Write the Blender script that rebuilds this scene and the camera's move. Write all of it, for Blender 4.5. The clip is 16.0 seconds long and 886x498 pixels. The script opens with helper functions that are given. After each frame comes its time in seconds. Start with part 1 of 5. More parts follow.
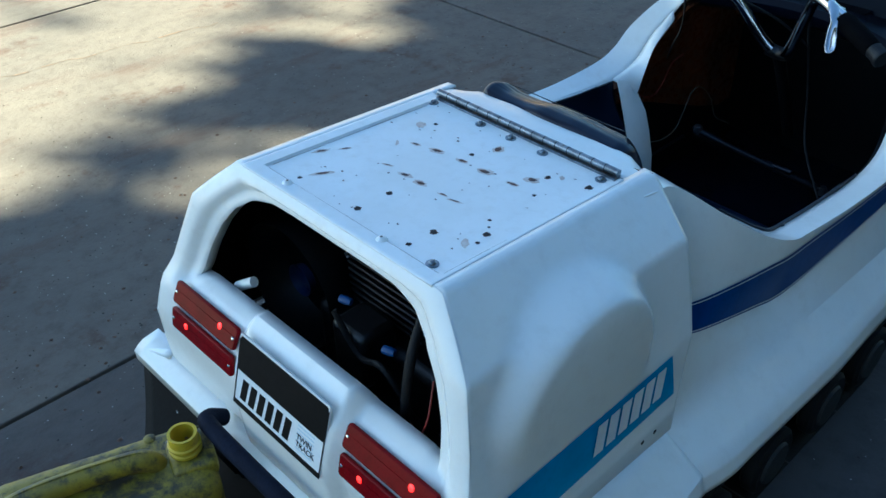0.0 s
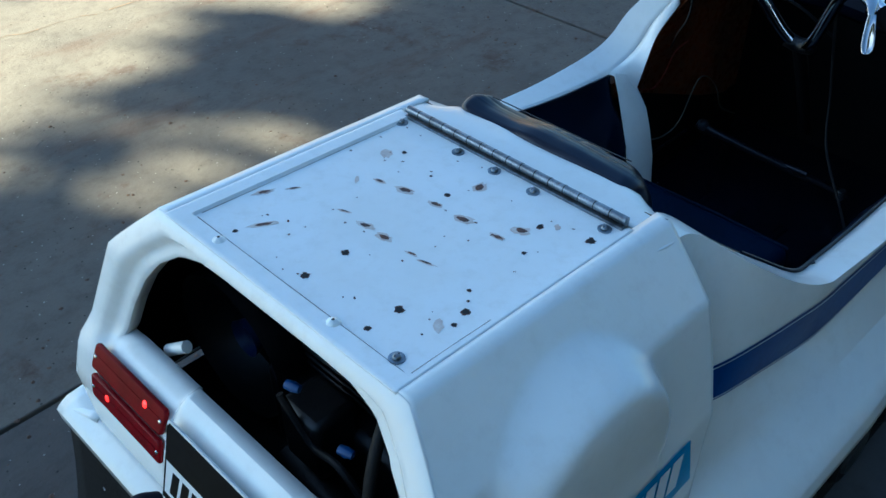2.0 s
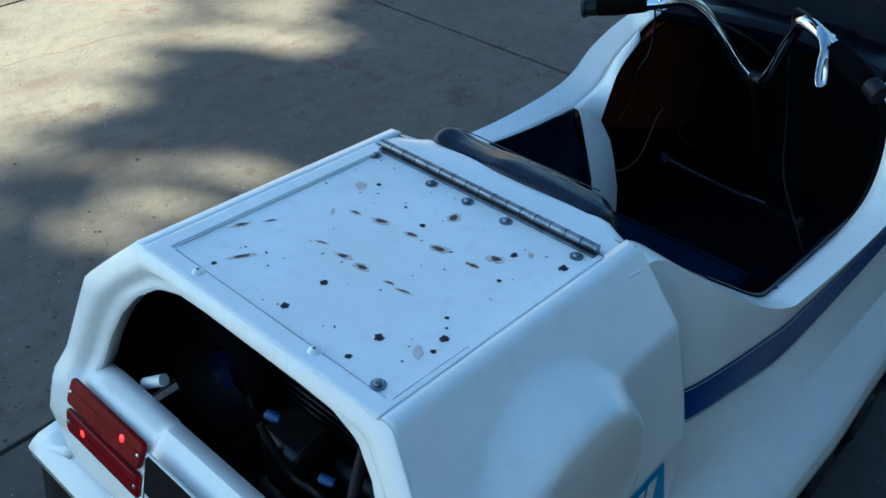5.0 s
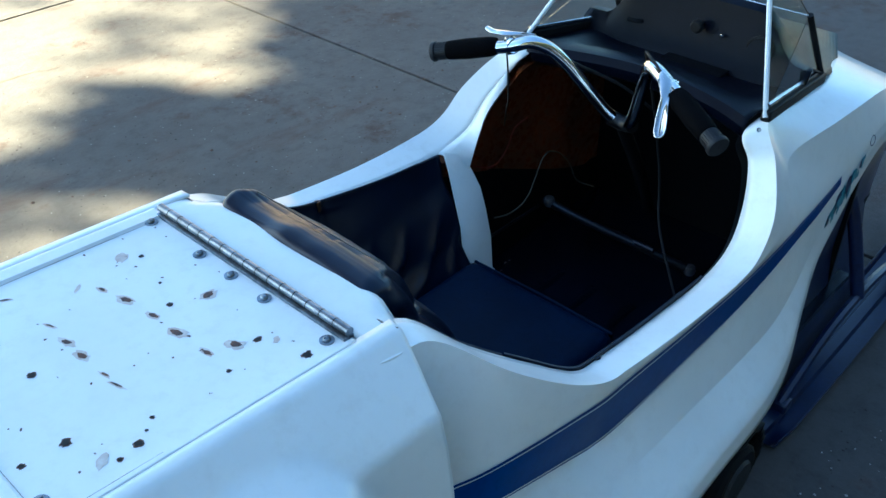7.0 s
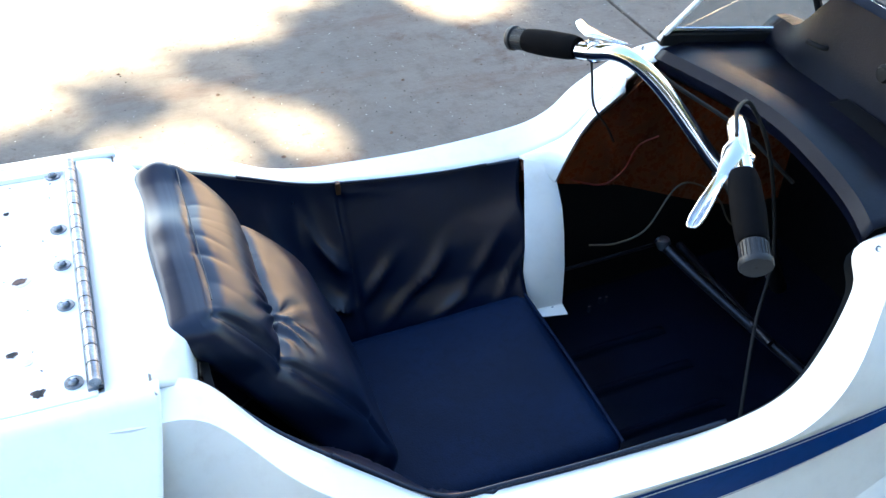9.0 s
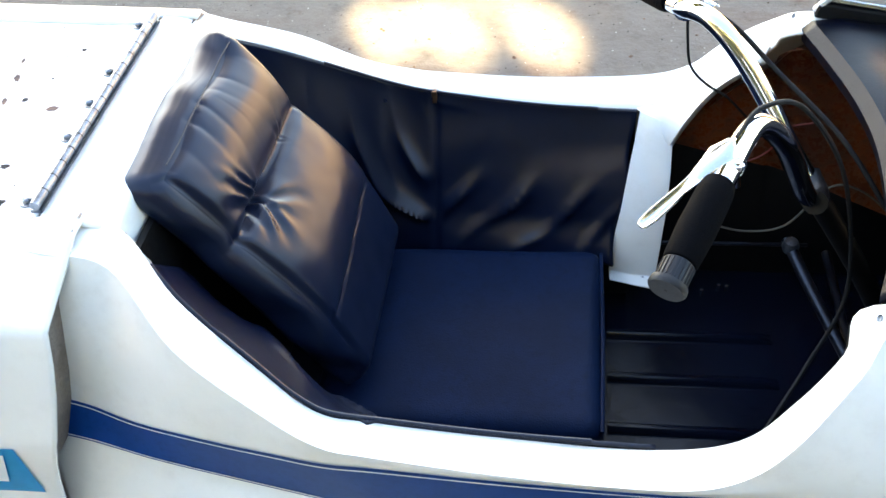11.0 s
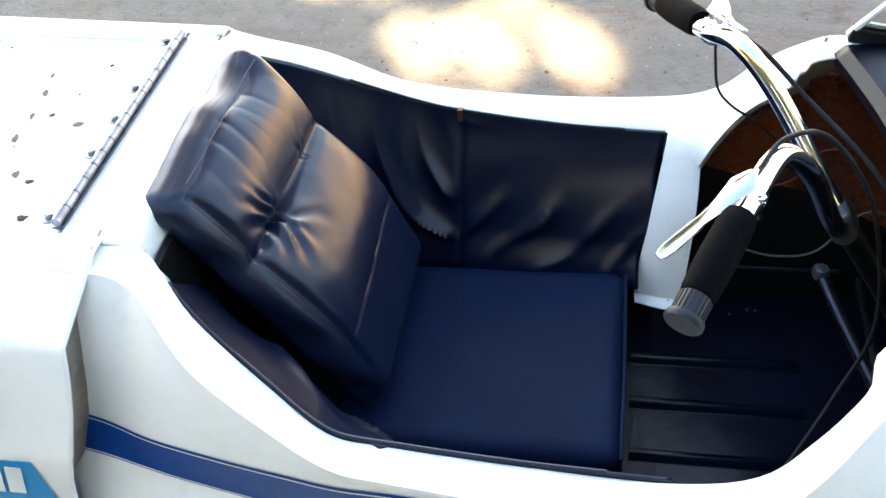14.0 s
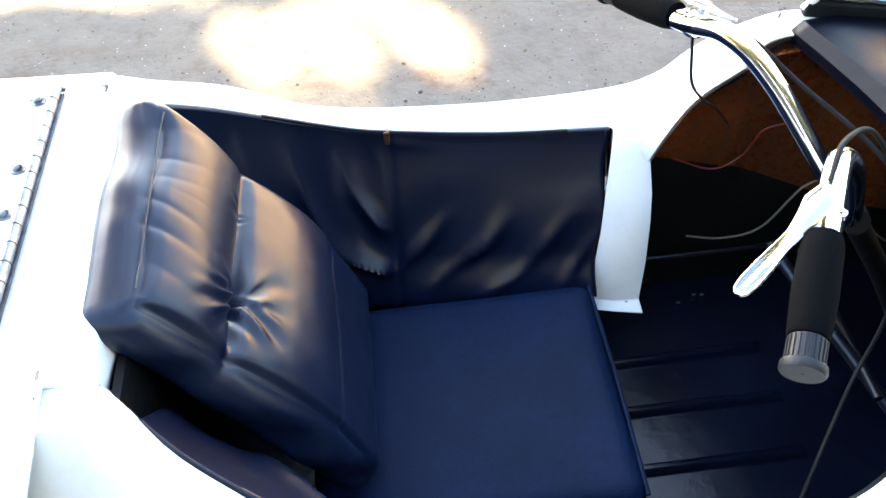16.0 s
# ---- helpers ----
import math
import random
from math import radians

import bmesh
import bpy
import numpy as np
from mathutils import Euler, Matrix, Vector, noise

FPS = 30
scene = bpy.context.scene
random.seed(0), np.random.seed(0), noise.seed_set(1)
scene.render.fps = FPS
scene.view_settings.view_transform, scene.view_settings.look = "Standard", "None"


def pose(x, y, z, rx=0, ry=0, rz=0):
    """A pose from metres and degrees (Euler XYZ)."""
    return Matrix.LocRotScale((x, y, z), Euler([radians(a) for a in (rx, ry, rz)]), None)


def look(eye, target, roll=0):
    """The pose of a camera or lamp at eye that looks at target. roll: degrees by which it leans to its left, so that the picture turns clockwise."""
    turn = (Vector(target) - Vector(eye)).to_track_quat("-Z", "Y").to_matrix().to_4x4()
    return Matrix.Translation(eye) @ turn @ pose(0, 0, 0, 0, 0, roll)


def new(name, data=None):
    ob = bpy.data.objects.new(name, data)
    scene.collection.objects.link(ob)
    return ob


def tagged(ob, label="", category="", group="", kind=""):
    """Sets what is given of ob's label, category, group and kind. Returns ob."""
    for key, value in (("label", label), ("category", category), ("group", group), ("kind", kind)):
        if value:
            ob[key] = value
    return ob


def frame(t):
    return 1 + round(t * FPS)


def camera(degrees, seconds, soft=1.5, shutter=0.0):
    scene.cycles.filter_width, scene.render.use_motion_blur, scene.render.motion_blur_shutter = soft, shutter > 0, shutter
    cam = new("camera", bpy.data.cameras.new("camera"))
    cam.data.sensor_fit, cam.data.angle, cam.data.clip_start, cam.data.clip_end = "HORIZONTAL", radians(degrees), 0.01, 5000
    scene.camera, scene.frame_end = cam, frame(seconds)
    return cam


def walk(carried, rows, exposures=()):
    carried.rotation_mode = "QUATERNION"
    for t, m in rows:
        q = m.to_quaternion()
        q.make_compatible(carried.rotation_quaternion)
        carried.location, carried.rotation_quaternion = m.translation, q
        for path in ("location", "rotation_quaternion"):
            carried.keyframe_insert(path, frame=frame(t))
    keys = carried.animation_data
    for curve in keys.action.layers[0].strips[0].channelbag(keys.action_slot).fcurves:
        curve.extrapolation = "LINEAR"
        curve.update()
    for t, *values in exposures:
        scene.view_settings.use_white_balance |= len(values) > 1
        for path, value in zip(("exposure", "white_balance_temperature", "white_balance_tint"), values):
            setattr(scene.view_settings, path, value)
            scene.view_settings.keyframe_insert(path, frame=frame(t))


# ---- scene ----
cam = camera(52.2, 16.0)
PATH = [
    (0, (-1.15, -1.005, 1.688), (-0.038, 0.173, 0.514), -1.0),
    (0.5, (-1.035, -0.921, 1.674), (0.03, 0.282, 0.484), -1.5),
    (1, (-0.912, -0.867, 1.649), (0.084, 0.326, 0.39), -1.5),
    (1.5, (-0.901, -0.791, 1.647), (0.182, 0.309, 0.376), -0.7),
    (2, (-0.907, -0.781, 1.65), (0.185, 0.325, 0.391), -0.7),
    (2.5, (-0.902, -0.783, 1.646), (0.196, 0.315, 0.386), -0.7),
    (3, (-0.91, -0.784, 1.65), (0.199, 0.321, 0.404), -1.0),
    (3.5, (-0.923, -0.787, 1.66), (0.205, 0.304, 0.42), -0.8),
    (3.7, (-0.929, -0.794, 1.667), (0.22, 0.314, 0.462), -0.9),
    (5.8, (-0.94, -0.781, 1.656), (0.247, 0.292, 0.456), 0.5),
    (6, (-0.937, -0.782, 1.656), (0.251, 0.287, 0.454), 0.5),
    (6.5, (-0.847, -0.797, 1.645), (0.349, 0.211, 0.4), 0.2),
    (7, (-0.58, -0.957, 1.658), (0.599, 0.16, 0.492), -0.7),
    (7.5, (-0.364, -0.98, 1.66), (0.696, 0.202, 0.443), -1.1),
    (8, (-0.172, -0.889, 1.631), (0.797, 0.298, 0.345), 1.8),
    (8.5, (-0.067, -0.932, 1.628), (0.64, 0.445, 0.361), -1.6),
    (8.7, (0.007, -0.971, 1.614), (0.638, 0.431, 0.335), -1.8),
    (10.8, (0.656, -1.025, 1.602), (0.435, 0.381, 0.197), -5.1),
    (11, (0.672, -1.009, 1.596), (0.386, 0.375, 0.181), -7.1),
    (11.5, (0.676, -0.947, 1.583), (0.329, 0.418, 0.163), -8.1),
    (12, (0.7, -0.968, 1.594), (0.354, 0.402, 0.178), -7.6),
    (12.5, (0.706, -0.985, 1.603), (0.307, 0.388, 0.205), -8.6),
    (13, (0.715, -0.983, 1.599), (0.334, 0.389, 0.194), -8.6),
    (13.5, (0.703, -0.982, 1.6), (0.325, 0.392, 0.197), -8.5),
    (14, (0.694, -0.983, 1.603), (0.329, 0.4, 0.206), -8.1),
    (14.5, (0.686, -0.982, 1.602), (0.343, 0.406, 0.202), -7.8),
    (15, (0.666, -0.982, 1.599), (0.34, 0.403, 0.194), -7.3),
    (15.5, (0.562, -0.93, 1.59), (0.434, 0.471, 0.168), -5.2),
    (16, (0.424, -0.789, 1.569), (0.503, 0.561, 0.096), -4.1),
]
walk(cam, [(t, look(eye, target, roll)) for t, eye, target, roll in PATH], [(0.0, 2.55, 4900, -10), (3.7, 2.42, 4850, -10), (6.3, 2.4, 4700, -14), (7.0, 3.15, 5050, -10), (7.5, 3.95, 5250, -7), (8.0, 4.32, 5250, -3), (8.6, 4.45, 5650, 0), (11.0, 4.85, 7350, 5), (15.0, 4.85, 7350, 5), (16.0, 5.33, 7300, 5)])

# ---- light ----
SUN_EL, SUN_AZ = 38.0, 118.0   # degrees; azimuth from +x towards +y
world = bpy.data.worlds.new("sky")
scene.world = world
world.use_nodes = True
sky = world.node_tree.nodes.new("ShaderNodeTexSky")
sky.sky_type = "NISHITA"
sky.sun_disc = False
sky.sun_elevation = radians(SUN_EL)
sky.sun_rotation = radians(90 - SUN_AZ)
backg = world.node_tree.nodes["Background"]
backg.inputs["Strength"].default_value = 0.047
world.node_tree.links.new(sky.outputs[0], backg.inputs[0])
SUN_DIR = Vector((math.cos(radians(SUN_EL)) * math.cos(radians(SUN_AZ)), math.cos(radians(SUN_EL)) * math.sin(radians(SUN_AZ)), math.sin(radians(SUN_EL))))
sun_data = bpy.data.lights.new("sun", "SUN")
sun_data.energy, sun_data.angle, sun_data.color = 5.9, radians(0.53), (1.0, 0.77, 0.49)
sun = new("sun", sun_data)
sun.matrix_world = look(SUN_DIR * 40, (0, 0, 0))


# ---- materials ----
def mat(name, base, rough=0.5, metal=0.0, vary=0.12, scale=6.0, bump=0.0, bump_scale=60.0, second=None, coat=0.0, trans=0.0, spec=0.5, stain=None, stain_at=0.6, stain_scale=3.0, bump_detail=8.0, streak=None, streak_at=0.56):
    """A procedural surface: base colour that varies at two scales, optional stains, fine relief."""
    m = bpy.data.materials.new(name)
    m.use_nodes = True
    nt = m.node_tree
    b = nt.nodes["Principled BSDF"]
    b.inputs["Metallic"].default_value = metal
    b.inputs["Coat Weight"].default_value = coat
    b.inputs["Transmission Weight"].default_value = trans
    b.inputs["Specular IOR Level"].default_value = spec
    co = nt.nodes.new("ShaderNodeTexCoord")

    def noise_node(s, detail=6.0, rough_=0.6):
        n = nt.nodes.new("ShaderNodeTexNoise")
        n.inputs["Scale"].default_value, n.inputs["Detail"].default_value, n.inputs["Roughness"].default_value = s, detail, rough_
        nt.links.new(co.outputs["Object"], n.inputs["Vector"])
        return n

    def mix(fac, a, c):
        x = nt.nodes.new("ShaderNodeMix")
        x.data_type = "RGBA"
        for sock, v in ((x.inputs[0], fac), (x.inputs[6], a), (x.inputs[7], c)):
            if isinstance(v, bpy.types.NodeSocket):
                nt.links.new(v, sock)
            elif isinstance(v, tuple):
                sock.default_value = (*v, 1.0)
            else:
                sock.default_value = v
        return x.outputs[2]

    def ramp(src, lo, hi):
        r = nt.nodes.new("ShaderNodeMapRange")
        r.interpolation_type = "SMOOTHSTEP"
        r.inputs["From Min"].default_value, r.inputs["From Max"].default_value = lo, hi
        nt.links.new(src, r.inputs["Value"])
        return r.outputs[0]

    big, small = noise_node(scale), noise_node(scale * 9, 8.0, 0.7)
    other = second or tuple(c * (1 - 2 * vary) for c in base)
    col = mix(ramp(big.outputs["Fac"], 0.35, 0.7), base, other)
    col = mix(ramp(small.outputs["Fac"], 0.45, 0.75), col, tuple(c * (1 - vary) for c in other))
    if stain:
        st = noise_node(stain_scale, 10.0, 0.72)
        col = mix(ramp(st.outputs["Fac"], stain_at, stain_at + 0.12), col, stain)
    if streak:
        mp = nt.nodes.new("ShaderNodeMapping")
        mp.inputs["Scale"].default_value = (1.0, 3.2, 1.0)
        mp.inputs["Rotation"].default_value = (0, 0, 0.12)
        nt.links.new(co.outputs["Object"], mp.inputs["Vector"])
        sn = noise_node(1.1, 12.0, 0.68)
        nt.links.new(mp.outputs[0], sn.inputs["Vector"])
        col = mix(ramp(sn.outputs["Fac"], streak_at, streak_at + 0.22), col, streak)
    nt.links.new(col, b.inputs["Base Color"])
    rr = nt.nodes.new("ShaderNodeMapRange")
    rr.inputs["To Min"].default_value, rr.inputs["To Max"].default_value = rough * 0.8, min(1.0, rough * 1.25)
    nt.links.new(small.outputs["Fac"], rr.inputs["Value"])
    nt.links.new(rr.outputs[0], b.inputs["Roughness"])
    if bump:
        bn = noise_node(bump_scale, bump_detail, 0.6)
        bp = nt.nodes.new("ShaderNodeBump")
        bp.inputs["Strength"].default_value, bp.inputs["Distance"].default_value = 1.0, bump
        nt.links.new(bn.outputs["Fac"], bp.inputs["Height"])
        nt.links.new(bp.outputs[0], b.inputs["Normal"])
    return m


GEL = mat("white_gelcoat", (0.85, 0.85, 0.82), 0.17, vary=0.03, scale=3.0, bump=0.0006, bump_scale=14, second=(0.81, 0.80, 0.76), stain=(0.66, 0.62, 0.54), stain_at=0.70, stain_scale=5)
LIDM = mat("worn_white_paint", (0.86, 0.86, 0.85), 0.5, spec=0.3, vary=0.03, scale=5.0, bump=0.0005, bump_scale=40, second=(0.82, 0.81, 0.78), stain=(0.70, 0.62, 0.54), stain_at=0.66, stain_scale=9)
NAVY = mat("navy_vinyl_stripe", (0.0020, 0.048, 0.235), 0.3, vary=0.1, scale=8, spec=0.10)
EDGESHADE = mat("shaded_cover_edge", (0.20, 0.165, 0.135), 0.7, vary=0.2, scale=30, bump=0.0006, bump_scale=90)
CYAN = mat("light_blue_decal", (0.006, 0.27, 0.56), 0.3, vary=0.06, scale=9)
WHITE = mat("white_vinyl", (0.75, 0.77, 0.78), 0.35, vary=0.03)
BLACK = mat("black_print", (0.006, 0.006, 0.007), 0.4, vary=0.1, spec=0.12)
VINYL = mat("navy_black_upholstery_vinyl", (0.0035, 0.008, 0.025), 0.31, vary=0.15, scale=1.2, spec=0.33)
PADV = mat("navy_black_side_vinyl", (0.0020, 0.0056, 0.020), 0.29, vary=0.15, scale=1.2, spec=0.38)
SEATV = mat("matt_navy_seat_vinyl", (0.0018, 0.0082, 0.030), 0.5, vary=0.15, scale=9, bump=0.0005, bump_scale=350, spec=0.08, bump_detail=1.0)
DASH = mat("black_moulded_plastic", (0.0015, 0.0026, 0.0085), 0.34, spec=0.115, vary=0.15, scale=6, bump=0.0004, bump_scale=240)
INNER = mat("black_inner_fibreglass", (0.0032, 0.0031, 0.0037), 0.5, vary=0.2, scale=5, bump=0.001, bump_scale=45, spec=0.2)
BROWN = mat("raw_brown_fibreglass", (0.22, 0.056, 0.016), 0.27, vary=0.3, scale=5, bump=0.001, bump_scale=60, second=(0.10, 0.030, 0.011))
CHROME = mat("chrome", (0.82, 0.82, 0.83), 0.09, 1.0, vary=0.04, scale=20)
ZINC = mat("zinc_plated_steel", (0.32, 0.34, 0.375), 0.32, 0.9, vary=0.25, scale=40, stain=(0.16, 0.12, 0.10), stain_at=0.58, stain_scale=60)
ALU = mat("polished_aluminium", (0.60, 0.60, 0.61), 0.2, 1.0, vary=0.05, scale=30)
RUBBER = mat("black_rubber", (0.009, 0.009, 0.010), 0.6, spec=0.2, vary=0.15, scale=20, bump=0.0006, bump_scale=200)
FOAM = mat("black_foam_grip", (0.0020, 0.0021, 0.003), 0.85, spec=0.04, vary=0.15, scale=40, bump=0.0008, bump_scale=500)
RED = mat("red_lens", (0.17, 0.002, 0.006), 0.25, vary=0.15, scale=30, spec=0.10)
YELLOW = mat("dirty_yellow_plastic", (0.33, 0.25, 0.013), 0.5, vary=0.2, scale=6, bump=0.0006, bump_scale=60, second=(0.20, 0.155, 0.02), stain=(0.045, 0.038, 0.02), stain_at=0.47, stain_scale=9)
STEELB = mat("black_engine_parts", (0.009, 0.009, 0.011), 0.4, 0.3, vary=0.3, scale=12, bump=0.001, bump_scale=50)
BLUEP = mat("dark_blue_paint", (0.012, 0.02, 0.07), 0.32, vary=0.2, scale=8, stain=(0.05, 0.045, 0.05), stain_at=0.62, stain_scale=14)
RUST = mat("rusty_chip", (0.05, 0.032, 0.03), 0.7, vary=0.4, scale=90, second=(0.16, 0.07, 0.04))
TURQ = mat("turquoise_paint", (0.06, 0.22, 0.27), 0.35, vary=0.15, scale=40)
LBLUE = mat("faint_blue_print", (0.55, 0.66, 0.75), 0.4, vary=0.05)
FOAMB = mat("dark_blue_foam", (0.006, 0.009, 0.024), 0.75, spec=0.12, vary=0.2, scale=15, bump=0.0008, bump_scale=250)
BLUEC = mat("blue_plastic", (0.01, 0.045, 0.16), 0.35, vary=0.1)
REDW = mat("red_wire_cover", (0.20, 0.02, 0.015), 0.5, vary=0.1)
FLOORM = mat("glossy_black_floor", (0.0026, 0.0050, 0.0125), 0.20, spec=0.28, vary=0.2, scale=6, bump=0.0012, bump_scale=25, stain=(0.012, 0.011, 0.011), stain_at=0.62, stain_scale=12)
THREAD = mat("dark_thread", (0.03, 0.03, 0.035), 0.7, vary=0.1)
BRASS = mat("tarnished_brass", (0.22, 0.11, 0.055), 0.4, 0.7, vary=0.15, scale=60)
GRIPEND = mat("grey_ribbed_plastic", (0.011, 0.012, 0.015), 0.5, spec=0.3, vary=0.1, scale=30)
RODM = mat("dark_steel_rod", (0.025, 0.028, 0.04), 0.3, 0.6, vary=0.2, scale=20)
WIREM = mat("pale_wire_cover", (0.15, 0.13, 0.10), 0.5, vary=0.1)
HUBM = mat("grey_plastic_hub", (0.035, 0.036, 0.038), 0.5, vary=0.15, scale=20, spec=0.2)
YELLOWB = mat("bright_yellow_plastic", (0.62, 0.45, 0.02), 0.42, vary=0.08, scale=10, stain=(0.20, 0.14, 0.03), stain_at=0.62, stain_scale=20)
STRAP = mat("brown_rubber_strap", (0.20, 0.16, 0.08), 0.6, vary=0.1)
GRIT = mat("pale_grit", (0.38, 0.36, 0.33), 0.9, vary=0.25, scale=40)
PITS = mat("dark_concrete_pit", (0.035, 0.029, 0.026), 0.95, vary=0.3, scale=30)
DIRT = mat("red_brown_dirt", (0.13, 0.075, 0.05), 0.95, vary=0.3, scale=30)
LEAF = mat("tree_leaf", (0.055, 0.09, 0.03), 0.6, vary=0.25, scale=5)
BARK = mat("tree_bark", (0.13, 0.105, 0.08), 0.9, vary=0.25, scale=9, bump=0.01, bump_scale=20)
GLASS = mat("clear_acrylic", (0.93, 0.96, 0.95), 0.03, vary=0.01, trans=1.0)
# emissive red that imitates glints on the tail lenses
GLOW = mat("red_glint_glow", (0.7, 0.03, 0.02), 0.3, vary=0.02)
GLOW.node_tree.nodes["Principled BSDF"].inputs["Emission Color"].default_value = (1.0, 0.004, 0.004, 1.0)
GLOW.node_tree.nodes["Principled BSDF"].inputs["Emission Strength"].default_value = 1.1
HOLE = mat("dark_hole", (0.01, 0.01, 0.01), 0.8, vary=0.1)


# ---- building helpers ----
def part(name, bm, material, parent=None, label="", smooth=40, thick=0.0, bevel=0.0, segments=2, offset=-1.0):
    me = bpy.data.meshes.new(name)
    bm.normal_update()
    bm.to_mesh(me)
    bm.free()
    me.materials.append(material)
    if smooth:
        me.polygons.foreach_set("use_smooth", [True] * len(me.polygons))
        me.set_sharp_from_angle(angle=radians(smooth))
    ob = new(name, me)
    if parent is not None:
        ob.parent = parent
        ob.matrix_parent_inverse = Matrix()
    if thick:
        s = ob.modifiers.new("thickness", "SOLIDIFY")
        s.thickness, s.offset = thick, offset
    if bevel:
        b = ob.modifiers.new("edges", "BEVEL")
        b.width, b.segments, b.limit_method, b.angle_limit = bevel, segments, "ANGLE", radians(35)
        b.harden_normals = False
    return tagged(ob, label) if label else ob


def dark_inside(ob):
    """Gives the inner face of a shell the same black as the other insides."""
    ob.data.materials.append(INNER)
    ob.modifiers["thickness"].material_offset = 1
    return ob


def grid(rows, close_u=False, close_v=False):
    """A sheet through rows of points."""
    bm = bmesh.new()
    vs = [[bm.verts.new(p) for p in r] for r in rows]
    nu, nv = len(rows), len(rows[0])
    for i in range(nu if close_u else nu - 1):
        for j in range(nv if close_v else nv - 1):
            q = [vs[i][j], vs[(i + 1) % nu][j], vs[(i + 1) % nu][(j + 1) % nv], vs[i][(j + 1) % nv]]
            if len({tuple(v.co) for v in q}) > 2:
                bm.faces.new(q)
    return bm


def catmull(points, n):
    """A smooth line through points, n steps between each two."""
    p = [Vector(q) for q in points]
    p = [p[0] * 2 - p[1]] + p + [p[-1] * 2 - p[-2]]
    out = []
    for i in range(1, len(p) - 2):
        for k in range(n):
            t = k / n
            a, b, c, d = p[i - 1 : i + 3]
            out.append(0.5 * ((2 * b) + (c - a) * t + (2 * a - 5 * b + 4 * c - d) * t * t + (3 * b - a - 3 * c + d) * t ** 3))
    return out + [p[-2]]


def loft(sections, n=6, m=4):
    """Sections of equal length joined into a sheet: smooth along, straight across with m steps."""
    lines = [catmull([s[j] for s in sections], n) for j in range(len(sections[0]))]
    rows = []
    for i in range(len(lines[0])):
        row = []
        for j in range(len(lines) - 1):
            a, b = lines[j][i], lines[j + 1][i]
            row += [a.lerp(b, k / m) for k in range(m)]
        rows.append(row + [lines[-1][i]])
    return rows


def mirrored(rows):
    return [[(p[0], -p[1], p[2]) for p in reversed(r)] for r in rows]


def tube(points, radius, sides=12, steps=6, caps=True, smooth_line=True):
    line = catmull(points, steps) if smooth_line and len(points) > 2 else [Vector(p) for p in points]
    radii = radius if isinstance(radius, (list, tuple)) else [radius] * len(line)
    if len(radii) != len(line):
        radii = [float(r) for r in np.interp(np.linspace(0, 1, len(line)), np.linspace(0, 1, len(radii)), radii)]
    bm, rings, up = bmesh.new(), [], None
    for i, p in enumerate(line):
        d = (line[min(i + 1, len(line) - 1)] - line[max(i - 1, 0)]).normalized()
        up = (up - d * up.dot(d)).normalized() if up and (up - d * up.dot(d)).length > 1e-4 else d.orthogonal().normalized()
        side = d.cross(up)
        rings.append([bm.verts.new(p + radii[i] * (math.cos(a) * up + math.sin(a) * side)) for a in (2 * math.pi * k / sides for k in range(sides))])
    for r, s in zip(rings, rings[1:]):
        for k in range(sides):
            bm.faces.new((r[k], r[(k + 1) % sides], s[(k + 1) % sides], s[k]))
    if caps:
        bm.faces.new(rings[0][::-1])
        bm.faces.new(rings[-1])
    return bm


def box(x0, x1, y0, y1, z0, z1, bm=None, m=None):
    bm = bm or bmesh.new()
    v = [bm.verts.new((m @ Vector(p)) if m else p) for p in ((x0, y0, z0), (x1, y0, z0), (x1, y1, z0), (x0, y1, z0), (x0, y0, z1), (x1, y0, z1), (x1, y1, z1), (x0, y1, z1))]
    for f in ((3, 2, 1, 0), (4, 5, 6, 7), (0, 1, 5, 4), (1, 2, 6, 5), (2, 3, 7, 6), (3, 0, 4, 7)):
        bm.faces.new([v[i] for i in f])
    return bm


def prism(outline, depth, m=None):
    """A flat outline (x, y) given depth along z, laid by m."""
    bm = bmesh.new()
    lo = [bm.verts.new((x, y, 0)) for x, y in outline]
    hi = [bm.verts.new((x, y, depth)) for x, y in outline]
    bm.faces.new(lo[::-1])
    bm.faces.new(hi)
    n = len(lo)
    for i in range(n):
        bm.faces.new((lo[i], lo[(i + 1) % n], hi[(i + 1) % n], hi[i]))
    if m:
        bmesh.ops.transform(bm, matrix=m, verts=bm.verts)
    return bm


def basis(origin, xa, ya):
    """A pose with its x axis along xa and its y axis near ya."""
    x = Vector(xa).normalized()
    z = x.cross(Vector(ya)).normalized()
    y = z.cross(x)
    return Matrix(((x.x, y.x, z.x, origin[0]), (x.y, y.y, z.y, origin[1]), (x.z, y.z, z.z, origin[2]), (0, 0, 0, 1)))


def lathe(profile, sides=16, m=None):
    """A turned shape from (radius, height) pairs."""
    bm = grid([[(r * math.cos(2 * math.pi * k / sides), r * math.sin(2 * math.pi * k / sides), h) for k in range(sides)] for r, h in profile], close_v=True)
    bmesh.ops.remove_doubles(bm, verts=bm.verts, dist=1e-6)
    bmesh.ops.recalc_face_normals(bm, faces=bm.faces)
    if m:
        bmesh.ops.transform(bm, matrix=m, verts=bm.verts)
    return bm


def smooth01(t):
    t = min(1.0, max(0.0, t))
    return t * t * (3 - 2 * t)


